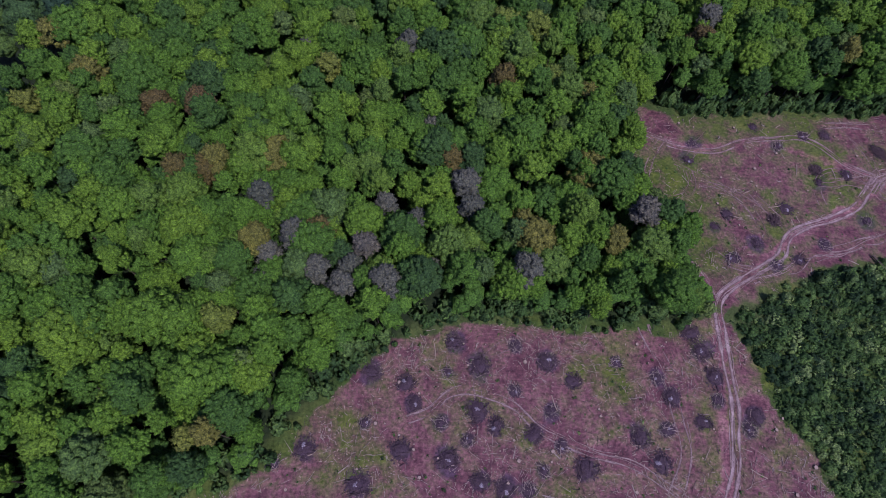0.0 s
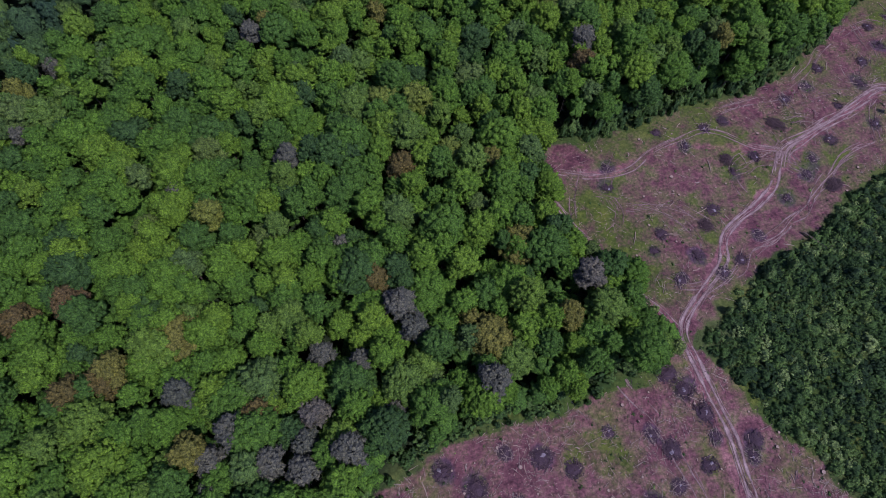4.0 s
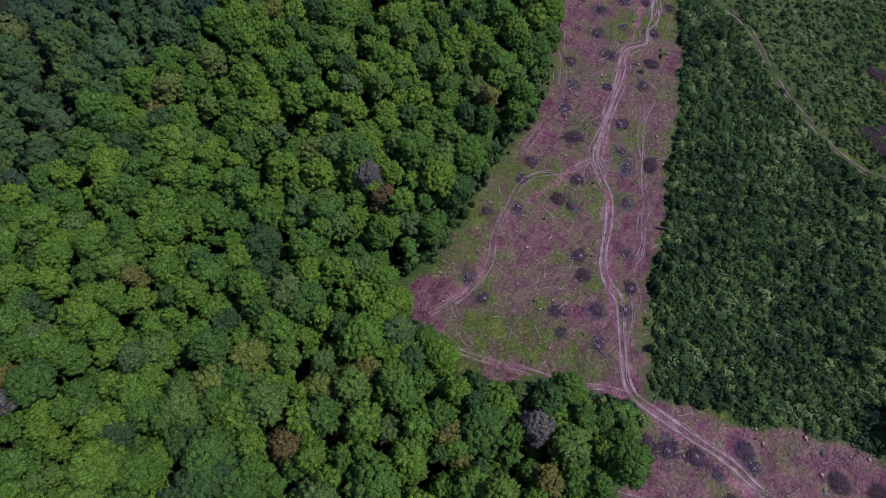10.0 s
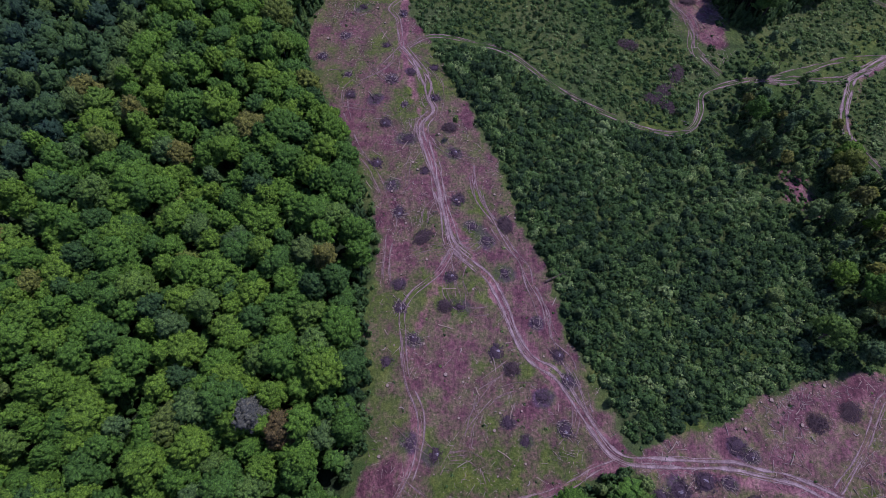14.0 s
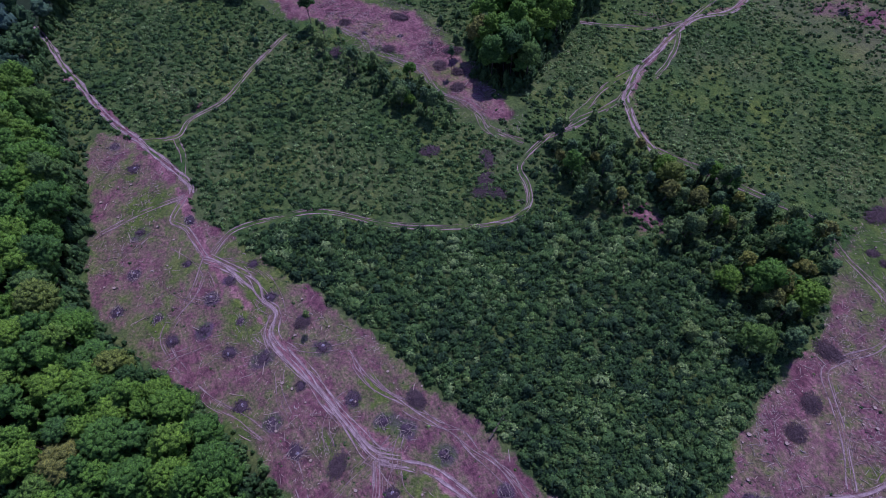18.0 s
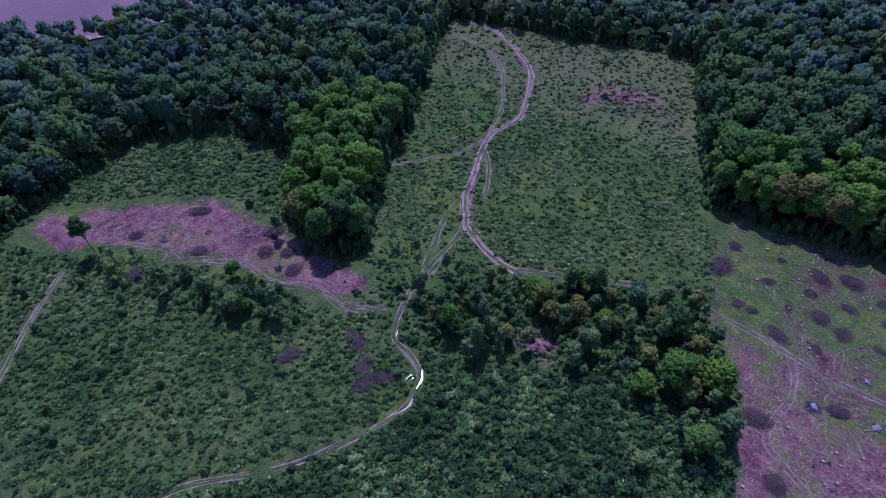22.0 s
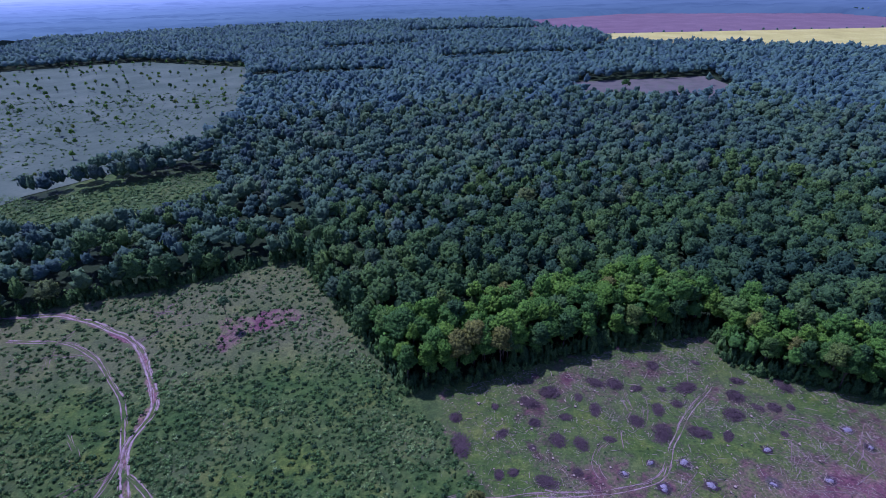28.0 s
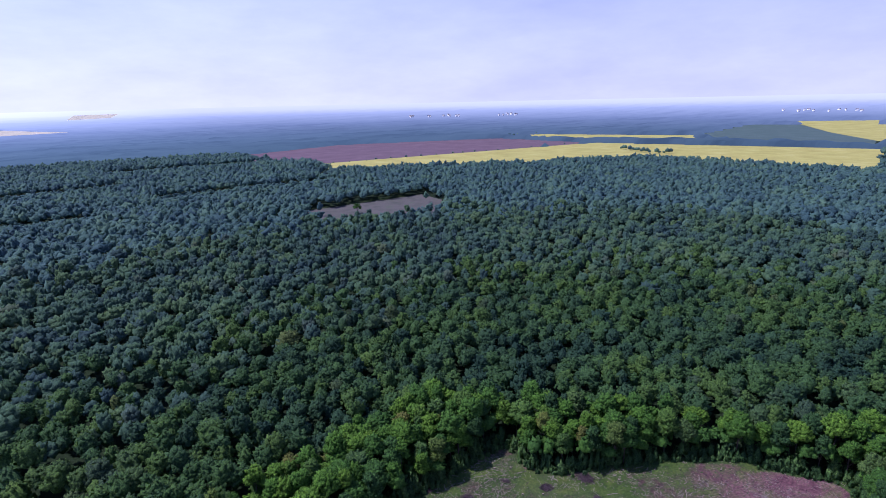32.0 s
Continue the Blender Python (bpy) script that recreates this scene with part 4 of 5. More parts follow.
# middle distance: two belts, by a plan of distances from the flown line
def belt(name, lo, hi, seed, gap, knobs, leaves, size, big, label, leaf):
    x, y = spread(-400, 480, -480, 265, gap, seed)
    d = reach(FLIGHT, x, y, closed=False) + 110 * (r2.random(len(x)) - 0.5)
    turn = np.degrees(np.arctan2(x - 120, y - 60)) % 360
    seen = (turn > 72) & (turn < 268) | (x > -130) & (y > -30) & (y < 250) & (x < 330)
    k = ~open_land(x, y) & (reach(OPEN, x, y) > 1.6) & ~inside(NEARBY, x, y) & (d >= lo) & (d < hi) & seen
    x, y = x[k], y[k]
    low = (reach(OPEN, x, y) < 8) | (reach(FAR_SCRUB, x, y) < 8) | (reach(FAR_MEADOW, x, y) < 9) | (reach(FIELD_BROWN, x, y) < 9)
    shapes = [flat_tree(int(knobs * q), R, Hc, base, leaves, size, lobes, 5, big, False) for q, R, Hc, base, lobes in
              ((1.0, 4.3, 9.0, 9.0, 9), (0.9, 3.8, 9.8, 8.4, 8), (1.15, 4.9, 8.8, 9.4, 10), (0.8, 3.4, 10.0, 8.4, 7))] + [flat_tree(int(knobs * 1.5), 4.2, 14.5, 2.6, leaves, size, 13, 5, big, False, 0.6)]
    n = len(x)
    joined(name, shapes, x, y, r2.uniform(0, 6.28, n), r2.uniform(0.66, 1.0, n) * (1 + 0.5 * r2.random(n) ** 2), r2.uniform(0.76, 1.14, n) * (1 + 0.10 * wave(x / 6, y / 6)), np.clip(0.40 + 0.26 * wave(x / 6, y / 6) + 0.14 * wave(x / 17, y / 17) + r2.normal(size=n) * 0.20, 0, 0.999), [leaf],
           label, "woodland", np.where(low, 4, r2.integers(0, 4, n)))


belt("woodland", 0, 235, 6, 6.3, 38, 2, 0.62, 1.35, "green broadleaf woods around the clearings", LEAF_BELT)
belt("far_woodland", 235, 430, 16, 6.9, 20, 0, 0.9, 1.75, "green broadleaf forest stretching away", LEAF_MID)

# far forest
def patchy(x, y, size):
    """Stands of like hue."""
    return np.clip(0.45 + 0.30 * wave(x / size, y / size) + r2.normal(size=len(x)) * 0.26, 0.001, 0.999)


fx_, fy_ = spread(-1500, 700, -1500, 60, 9.3, 7)
away = np.hypot(fx_ - 130, fy_ - 30)
bear = np.degrees(np.arctan2(fx_ - 130, fy_ - 30)) % 360
keep = ~open_land(fx_, fy_) & (reach(FLIGHT, fx_, fy_, closed=False) >= 375 + 110 * r2.random(len(fx_))) & (away < 1400) & (bear > 105) & (bear < 272)
fx_, fy_, away = fx_[keep], fy_[keep], away[keep]
n = len(fx_)
tall = r2.uniform(0.7, 1.12, n) * (1 + 0.12 * wave(fx_ / 14, fy_ / 14))
for strip in ([(-25, -780), (-288, -762), (-275, -700), (-15, -712)], [(-290, -770), (-409, -915), (-375, -925), (-262, -775)], [(150, -945), (-10, -945), (-5, -880), (150, -885)],
              [(-20, -1165), (-310, -1118), (-290, -1040), (-10, -1085)], [(235, -700), (60, -690), (70, -640), (235, -640)]):
    tall[inside(strip, fx_, fy_)] *= 0.5
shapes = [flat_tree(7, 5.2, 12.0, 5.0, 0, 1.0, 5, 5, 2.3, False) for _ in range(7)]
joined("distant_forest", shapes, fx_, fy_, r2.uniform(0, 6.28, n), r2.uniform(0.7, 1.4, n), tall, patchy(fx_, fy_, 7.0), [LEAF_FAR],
       "haze-tinted green forest stretching to the fields", "forest", r2.integers(0, 7, n))

# ---- grey and brown trees among the green ----
grey_tree = tagged(tree_variant("grey_tree", 3.6, 9.5, 8.6, 105, 0.30, LEAF_GREY, 9), "grey-leaved thinning tree among green crowns", "tree", "grey trees")
for k, (x, y) in enumerate(GREY):
    m, s = pose(x, y, height(x, y), 0, 0, 57 * k), 0.8 + 0.1 * (k % 4)
    if k == 0:
        grey_tree.matrix_basis = m
    else:
        copy_thing(grey_tree, m).scale = (s, s, s * 1.02)
LEAF_BROWN = leaf_material("bronze_leaves", [(0.0, (0.088, 0.088, 0.028)), (0.5, (0.100, 0.086, 0.030)), (1.0, (0.105, 0.070, 0.044))])
brown_tree = tagged(tree_variant("bronze_tree", 4.0, 9.5, 9.0, 110, 0.34, LEAF_BROWN, 9), "bronze-brown crowned oak among green trees", "tree", "bronze trees")
for k, (x, y) in enumerate(BROWN):
    m = pose(x, y, height(x, y), 0, 0, 80 * k)
    if k == 0:
        brown_tree.matrix_basis = m
    else:
        copy_thing(brown_tree, m)


# ---- shrubs along the wood's edge and scrub ----
def clump(n, R, H, size, knobs=7):
    """A low bush: a few leaf clumps over a rough dome, and loose sprays."""
    d = unit(rng.normal(size=(n, 3)))
    d[:, 2] = np.abs(d[:, 2])
    v = leaf_sprays(rng, d * rng.uniform(0.7, 1.08, (n, 1)) * (R, R, H), d + (0, 0, 0.5), size, 0.55)
    f, nm = tri_faces(n), np.repeat(unit(d + (0, 0, 0.35)), 3, axis=0)
    for _ in range(knobs):
        e = unit(rng.normal(size=3))
        e[2] = abs(e[2])
        p, k = e * rng.uniform(0.45, 0.75) * (R, R, H), R * rng.uniform(0.30, 0.46)
        a = np.arange(5) * 1.2566 + rng.uniform(0, 6)
        ringv = np.stack([np.cos(a), np.sin(a), -0.55 + 0.25 * rng.normal(size=5)], 1) * rng.uniform(0.85, 1.25, (5, 1))
        q = np.concatenate([[(0.2 * e[0], 0.2 * e[1], 0.85)], ringv]) * (k, k, k * H / R)
        f = np.concatenate([f, [(len(v), len(v) + 1 + i, len(v) + 1 + (i + 1) % 5) for i in range(5)]])
        v, nm = np.concatenate([v, p + q]), np.concatenate([nm, unit(unit(q) * 0.8 + e * 0.5)])
    return v, f, nm, np.zeros(len(f), int)


def bushes(name, X, Y, lo, hi, tint, label, shapes, mats=None, flat=1.0):
    n = len(X)
    sc = r2.uniform(lo, hi, n) * (0.7 + 0.6 * r2.random(n) ** 2)
    return joined(name, shapes, X, Y, r2.uniform(0, 6.28, n), sc, sc * r2.uniform(0.7, 1.2, n) * flat, tint, mats or [LEAF_SCRUB], label, "scrub", r2.integers(0, len(shapes), n))


LOW = [clump(26, 1.0, 0.95, 0.30, 4) for _ in range(5)]
DENSE = [clump(34, 1.0, 1.05, 0.27, 8) for _ in range(6)]
TALL = [clump(44, 1.5, 3.4, 0.50, 11) for _ in range(4)]


def off_tracks(x, y, wide=1.45):
    d = np.full(len(x), 1e9)
    for pts, kind in TRACKS:
        d = np.minimum(d, reach(pts, x, y, closed=False) - (1.4 if kind == "wide" else 0))
    return d > wide


# dense scrub beside the clear-cut
bx, by = spread(60, 260, -20, 125, 1.45, 21)
k = inside(SCRUB_C, bx, by) & (signed(SCRUB_C, bx, by) > 0.8 + 1.5 * wave(bx, by)) & off_tracks(bx, by) & (r2.random(len(bx)) < 0.86)
bx, by = bx[k], by[k]
bushes("scrub", bx, by, 0.95, 2.1, np.clip(0.34 + 0.28 * wave(bx / 2.2, by / 2.2) + r2.normal(size=len(bx)) * 0.28 + 0.45 * (r2.random(len(bx)) < 0.10), 0, 0.999), "dense green scrub of young saplings and weeds", DENSE)
# low scrub east of the track
OPEN_E = [(188, 98), (219, 105), (243, 115), (290, 132), (343, 122), (350, 92), (323, 84), (305, 60), (312, 40), (319, 17), (318, 0), (296, -22), (268, -30), (250, -22), (236, -4), (216, 5), (196, 5), (180, 8), (158, 18), (160, 34), (171, 54), (187, 73), (191, 85)]
bx, by = spread(150, 355, -35, 140, 1.5, 22)
k = inside(OPEN_E, bx, by) & ~inside(CLEAR_E, bx, by) & off_tracks(bx, by) & (r2.random(len(bx)) < 0.72)
bx, by = bx[k], by[k]
bushes("scrub", bx, by, 0.65, 1.45, np.clip(0.50 + 0.25 * wave(bx / 3, by / 3) + r2.normal(size=len(bx)) * 0.25, 0, 0.999), "low green scrub with paler weeds over grass", LOW, flat=0.7)
bx, by = spread(150, 355, -35, 140, 3.0, 44)
k = inside(OPEN_E, bx, by) & ~inside(CLEAR_E, bx, by) & off_tracks(bx, by) & (r2.random(len(bx)) < 0.6)
bx, by = bx[k], by[k]
bushes("scrub", bx, by, 0.6, 1.25, np.clip(0.20 + np.abs(r2.normal(size=len(bx))) * 0.18, 0, 0.999), "dark green small saplings dotted over low scrub", DENSE, flat=1.2)
# meadow: pale leafy weeds in drifts, and dark little saplings
bx, by = spread(100, 290, -195, 0, 1.45, 23)
k = inside(MEADOW_1, bx, by) & off_tracks(bx, by) & (r2.random(len(bx)) < np.clip(0.62 + 0.40 * wave(bx / 3.1, by / 3.1), 0.08, 1) * np.where(by < -112, 0.5, 1.0))
bx, by = bx[k], by[k]
bushes("scrub", bx, by, 0.55, 1.35, np.clip(0.58 + 0.28 * wave(bx / 3, by / 3) + r2.normal(size=len(bx)) * 0.24, 0, 0.999), "pale leafy weeds in drifts over a grassy meadow", LOW, flat=0.75)
bx, by = spread(100, 290, -195, 0, 3.1, 43)
k = inside(MEADOW_1, bx, by) & off_tracks(bx, by) & (r2.random(len(bx)) < 0.42)
bx, by = bx[k], by[k]
bushes("scrub", bx, by, 0.55, 1.0, np.clip(0.20 + np.abs(r2.normal(size=len(bx))) * 0.18, 0, 0.999), "dark green small saplings dotted over the meadow", DENSE, flat=1.25)
# regrowth in the corners between scrub, thicket and tracks
bx, by = spread(60, 350, -60, 140, 1.7, 45)
k = inside(OPEN, bx, by) & off_tracks(bx, by, 1.3) & (r2.random(len(bx)) < 0.78)
for p in (CLEAR_S, CLEAR_N, CLEAR_E, SCRUB_C, OPEN_E, MEADOW_1):
    k &= ~inside(p, bx, by)
k |= off_tracks(bx, by, 1.3) & inside([(139, 2), (158, 20), (178, 12), (182, 2), (168, -12), (196, 8), (206, 0), (206, 4), (182, 12)], bx, by) & (r2.random(len(bx)) < 0.7)
bx, by = bx[k], by[k]
bushes("scrub", bx, by, 0.6, 1.35, np.clip(0.36 + 0.25 * wave(bx / 3, by / 3) + r2.normal(size=len(bx)) * 0.25, 0, 0.999), "green regrowth between thicket and tracks", DENSE, flat=0.9)
# weeds among the stumps
bx, by = spread(-45, 260, -100, 140, 2.1, 24)
k = (inside(CLEAR_S, bx, by) | inside(CLEAR_N, bx, by)) & off_tracks(bx, by, 1.2) & (r2.random(len(bx)) < 0.16 + 0.25 * wave(bx / 2, by / 2))
bx, by = bx[k], by[k]
bushes("weeds", bx, by, 0.22, 0.55, np.clip(0.40 + r2.normal(size=len(bx)) * 0.25, 0, 0.999), "small weeds sprouting among the stumps", LOW, flat=0.5)
# far scrub clearing
bx, by = spread(200, 365, -360, -255, 3.0, 25)
k = inside(FAR_SCRUB, bx, by) & (r2.random(len(bx)) < 0.8)
bushes("scrub", bx[k], by[k], 1.2, 2.0, np.clip(0.72 + r2.normal(size=k.sum()) * 0.2, 0, 0.999), "scrubby regrowth in a clearing between woods", LOW, flat=0.7)
# weeds and bushes over the far meadow
bx, by = spread(225, 560, -640, -345, 5.6, 46)
k = inside(FAR_MEADOW, bx, by) & (r2.random(len(bx)) < np.clip(0.55 + 0.5 * wave(bx / 6, by / 6), 0.10, 1))
bushes("scrub", bx[k], by[k], 1.0, 2.4, np.clip(0.5 + r2.normal(size=k.sum()) * 0.25, 0, 0.999), "scattered bushes and tall weeds over a far meadow", LOW, flat=0.8)
# shrubs under the wood's rim
ex, ey = spread(-75, 360, -205, 180, 2.5, 26)
d = -signed(OPEN, ex, ey)
k = (d > -0.6 + 0.8 * wave(ex * 2, ey * 2)) & (d < 5.5) & (r2.random(len(ex)) < 0.8) & off_tracks(ex, ey, 1.8)
ex, ey, d = ex[k], ey[k], d[k]
n = len(ex)
sc = r2.uniform(0.65, 1.3, n) * np.clip(0.6 + 0.24 * d, 0.5, 1.6)
joined("edge_shrubs", TALL, ex, ey, r2.uniform(0, 6.28, n), sc, sc * r2.uniform(0.8, 1.5, n), np.clip(0.15 + r2.random(n) * 0.6, 0, 0.999), [LEAF_SCRUB],
       "leafy undergrowth along the woodland edge", "shrubs", r2.integers(0, 4, n))
# taller saplings in the scrub
sx, sy = spread(70, 345, -20, 130, 6.5, 27)
k = (inside(SCRUB_C, sx, sy) | inside(OPEN_E, sx, sy)) & ~inside(CLEAR_E, sx, sy) & off_tracks(sx, sy, 2.6) & (r2.random(len(sx)) < np.where(inside(SCRUB_C, sx, sy), 0.42, 0.10))
sapling_mesh = []
for _ in range(3):
    v, f, nm, _ = clump(80, 1.2, 2.3, 0.36, 14)
    sapling_mesh.append(mesh_of("leaves", v + (0, 0, 0.9), f, [LEAF_YOUNG], normals=nm))
stem_v, stem_f = tubes([((0, 0, -0.2), (0.05, 0, 2.6), 0.07, 0.03)], 5)
stem_mesh = mesh_of("stem", stem_v, stem_f, [BARK])
for x, y in zip(sx[k][:130], sy[k][:130]):
    t = tagged(new("sapling"), "leafy young sapling standing above green scrub", "sapling", "saplings in the scrub")
    s = r2.uniform(0.55, 1.15)
    t.matrix_basis = pose(x, y, height(x, y), 0, 0, r2.uniform(0, 360)) @ Matrix.Diagonal((s, s, s * r2.uniform(0.9, 1.4), 1))
    part("leaves", sapling_mesh[int(r2.integers(3))], t)
    part("stem", stem_mesh, t)


# ---- thicket between scrub and meadow ----
def slim_tree(R, Hc, base, n, size, leaf, label, group):
    return tagged(tree_variant("young_tree", R, Hc, base, n, size, leaf, 7), label, "tree", group)


slims = [slim_tree(2.5, 7.0, 1.6, 75, 0.34, LEAF_YOUNG, "small dense green tree in a thicket", "thicket trees"),
         slim_tree(1.9, 8.5, 2.2, 62, 0.32, LEAF_YOUNG, "slender young tree with narrow green crown", "thicket trees"),
         slim_tree(3.1, 7.5, 2.2, 85, 0.36, LEAF, "rounded green tree in a thicket", "thicket trees"),
         slim_tree(1.4, 6.5, 5.5, 34, 0.32, LEAF_YOUNG, "thin tall tree with sparse high crown", "thicket trees")]
slims.append(slim_tree(2.5, 6.5, 2.4, 70, 0.34, leaf_material("olive_leaves", [(0.0, (0.110, 0.125, 0.035)), (0.6, (0.150, 0.165, 0.040)), (1.0, (0.185, 0.205, 0.042))]), "yellow-olive young tree in a thicket", "thicket trees"))
placed = [False] * 5


def slim(k, x, y, s, turn, tall=1.0):
    m = pose(x, y, height(x, y), 0, 0, turn)
    t = copy_thing(slims[k], m) if placed[k] else slims[k]
    t.matrix_basis, placed[k] = m, True
    t.scale = (s, s, s * tall)


tx, ty = spread(85, 285, -50, 55, 4.3, 31)
k = inside(THICKET, tx, ty) & off_tracks(tx, ty, 1.5) & (r2.random(len(tx)) < 0.62) & (np.hypot(tx - 141, ty + 7) > 7.0)
for x, y in zip(tx[k], ty[k]):
    slim(int(r2.choice(5, p=(0.26, 0.27, 0.15, 0.20, 0.12))), x, y, r2.uniform(0.6, 1.2), r2.uniform(0, 360), r2.uniform(0.85, 1.2))
k = inside(THICKET_2, tx, ty) & off_tracks(tx, ty, 1.5) & (r2.random(len(tx)) < 0.34)
for x, y in zip(tx[k], ty[k]):
    slim(int(r2.choice(4, p=(0.25, 0.35, 0.15, 0.25))), x, y, r2.uniform(0.6, 1.0), r2.uniform(0, 360))
for x, y, s, kind in ((108, -17, 1.5, 2), (113, -31, 1.5, 2), (146, -20, 1.25, 2), (153, 6, 1.0, 0), (99, -21, 1.4, 2), (130, -12, 1.1, 1), (97, -3, 1.3, 2), (106, 8, 0.9, 0),
                      (184, -11, 1.2, 3), (187, -5, 1.2, 3), (181, -8, 1.1, 3), (240, 39, 1.2, 1), (206, 26, 1.3, 1), (216, 33, 1.1, 0), (209, 27, 1.2, 1), (219, 31, 1.0, 0),
                      (238, 41, 1.1, 3), (287, 104, 0.9, 3), (240, 66, 0.9, 3), (154, 88, 0.75, 3), (176, -15, 0.9, 1), (143, -5, 0.9, 1), (129, -12, 1.0, 1), (227, -2, 1.2, 3), (230, 4, 1.0, 1), (223, 10, 1.0, 3), (106, -20, 1.35, 4), (103, -16, 1.1, 4), (116, -32, 1.2, 4), (154, 2, 0.8, 4), (131, -16, 0.8, 4),
                      (59, 48, 0.95, 0), (61.5, 43.5, 0.8, 0), (56, 51, 1.1, 2), (57, 45, 1.1, 2), (60, 53, 0.7, 1), (53, 47, 1.2, 2), (55, 56, 1.0, 0), (62, 47.5, 0.6, 0)):
    slim(kind, x, y, s, 37 * x % 360)
# undergrowth of the thicket
kx, ky = spread(80, 290, -52, 60, 2.3, 32)
k = (inside(THICKET, kx, ky) & (r2.random(len(kx)) < 0.85) | inside(THICKET_2, kx, ky) & (r2.random(len(kx)) < 0.4)) & off_tracks(kx, ky, 1.6) & (np.hypot(kx - 141, ky + 7) > 6.0)
kx, ky = kx[k], ky[k]
n = len(kx)
sc = r2.uniform(0.5, 1.1, n)
joined("undergrowth", TALL, kx, ky, r2.uniform(0, 6.28, n), sc, sc * r2.uniform(0.6, 1.2, n), np.clip(0.32 + 0.58 * r2.random(n), 0, 0.999), [LEAF_SCRUB], "leafy undergrowth filling the thicket", "shrubs", r2.integers(0, 4, n))
# lone trees still standing
lone = tagged(tree_variant("oak_tree", 2.6, 9.5, 5.0, 80, 0.36, LEAF, 9), "lone tall oak standing in a clearing", "tree")
lone.matrix_basis = pose(274, 44, height(274, 44), 0, 0, 30)
lone.scale = (1.25, 1.25, 1.15)
lone2 = tagged(tree_variant("lone_tree", 1.8, 7.0, 7.0, 30, 0.32, LEAF_YOUNG, 7), "lone thin tree with sparse crown and pale trunk", "tree")
lone2.matrix_basis = pose(184, -140, height(184, -140))
lone2.scale = (1.3, 1.3, 1.15)


# ---- brush piles, burnt patches, stumps, logs ----
def twigs(n, R, H, seed, long_=(0.8, 1.8), thick=0.03):
    r = np.random.default_rng(seed)
    rods = []
    for _ in range(n):
        a, q = r.uniform(0, 6.28), R * math.sqrt(r.random()) * 0.9
        z = H * (1 - (q / R) ** 2) * r.uniform(0.35, 1.0)
        l, d, up = r.uniform(*long_), r.uniform(0, 6.28), r.uniform(-0.25, 0.5)
        p = Vector((q * math.cos(a), q * math.sin(a), max(z, 0.05)))
        e = Vector((math.cos(d) * l / 2, math.sin(d) * l / 2, up * l / 2))
        lo, hi = p - e, p + e
        lo.z, hi.z = max(lo.z, 0.03), max(hi.z, 0.03)
        rods.append((lo, hi, thick * r.uniform(0.7, 1.6), thick * 0.5))
    return tubes(rods, 3)


def mound(R, H, seed, rings=5, seg=14):
    r = np.random.default_rng(seed)
    V, F = [(0, 0, H)], []
    lob = 1 + 0.20 * np.sin(np.arange(seg) * 2 * math.pi / seg * 2 + seed) + 0.05 * r.normal(size=seg)
    for i in range(1, rings + 1):
        t = i / rings
        for j in range(seg):
            a = 2 * math.pi * j / seg
            q = R * t * lob[j] * r.uniform(0.93, 1.07)
            V.append((q * math.cos(a), q * math.sin(a), H * (1 - t * t) * r.uniform(0.7, 1.2) - (0.12 if i == rings else 0)))
    for j in range(seg):
        F.append((0, 1 + j, 1 + (j + 1) % seg))
    for i in range(rings - 1):
        for j in range(seg):
            a, b = 1 + i * seg + j, 1 + i * seg + (j + 1) % seg
            F += [(a, a + seg, b + seg), (a, b + seg, b)]
    return np.array(V), np.array(F)


def flecks(n, R, seed, size):
    r = np.random.default_rng(seed)
    a, q = r.uniform(0, 6.28, n), np.sqrt(r.random(n)) * R * 0.62 * (1 + 0.25 * r.normal(size=n))
    P = np.stack([q * np.cos(a), q * np.sin(a), 0.07 + 0.05 * r.random(n)], 1)
    v = leaf_sprays(r, P, np.tile((0, 0, 1.0), (n, 1)), size, 0.12)
    return v, tri_faces(n)


brush_sets, burnt_sets = [], []
for i in range(5):
    v, f = twigs(300, 1.95, 1.1, 40 + i, (0.6, 1.5), 0.035)
    tw = mesh_of("twigs", v, f, [TWIG])
    v, f = mound(1.15, 0.62, 50 + i, 6, 18)
    brush_sets.append((tw, mesh_of("brushwood", v, f, [TWIG])))
    v, f = flecks(230, 1.9, 60 + i, 0.26)
    fl = mesh_of("charred_litter", v, f, [CHAR])
    v, f = mound(1.05, 0.34, 70 + i, 6, 18)
    ch = mesh_of("charred_heap", v, f, [CHAR])
    v, f = mound(0.50, 0.36, 80 + i, 5, 16)
    ash = mesh_of("ash_heap", v + (0.25 * (i % 3 - 1), 0.2, 0.02), f, [ASH])
    v, f = mound(0.95, 0.42, 95 + i, 6, 18)
    broad_ash = mesh_of("ash_heap", v + (0.1, 0.1, 0.05), f, [ASH])
    v, f = twigs(26, 1.8, 0.40, 90 + i, (0.5, 1.6), 0.05)
    burnt_sets.append((fl, ch, ash, broad_ash, mesh_of("sticks", v, f, [TWIG_PALE if i % 2 else TWIG])))


def brush_pile(x, y, s, k):
    t = tagged(new("brush_pile"), "heap of dark dry brushwood on cleared ground", "brush pile", "brush piles")
    t.matrix_basis = pose(x, y, height(x, y), 0, 0, 71 * k % 360) @ Matrix.Diagonal((s * (1.0 + 0.22 * (k % 4)), s, s * 0.6, 1))
    tw, br = brush_sets[k % 5]
    tagged(part("twig_mass", tw, t), kind="stuff")
    part("brushwood", br, t)


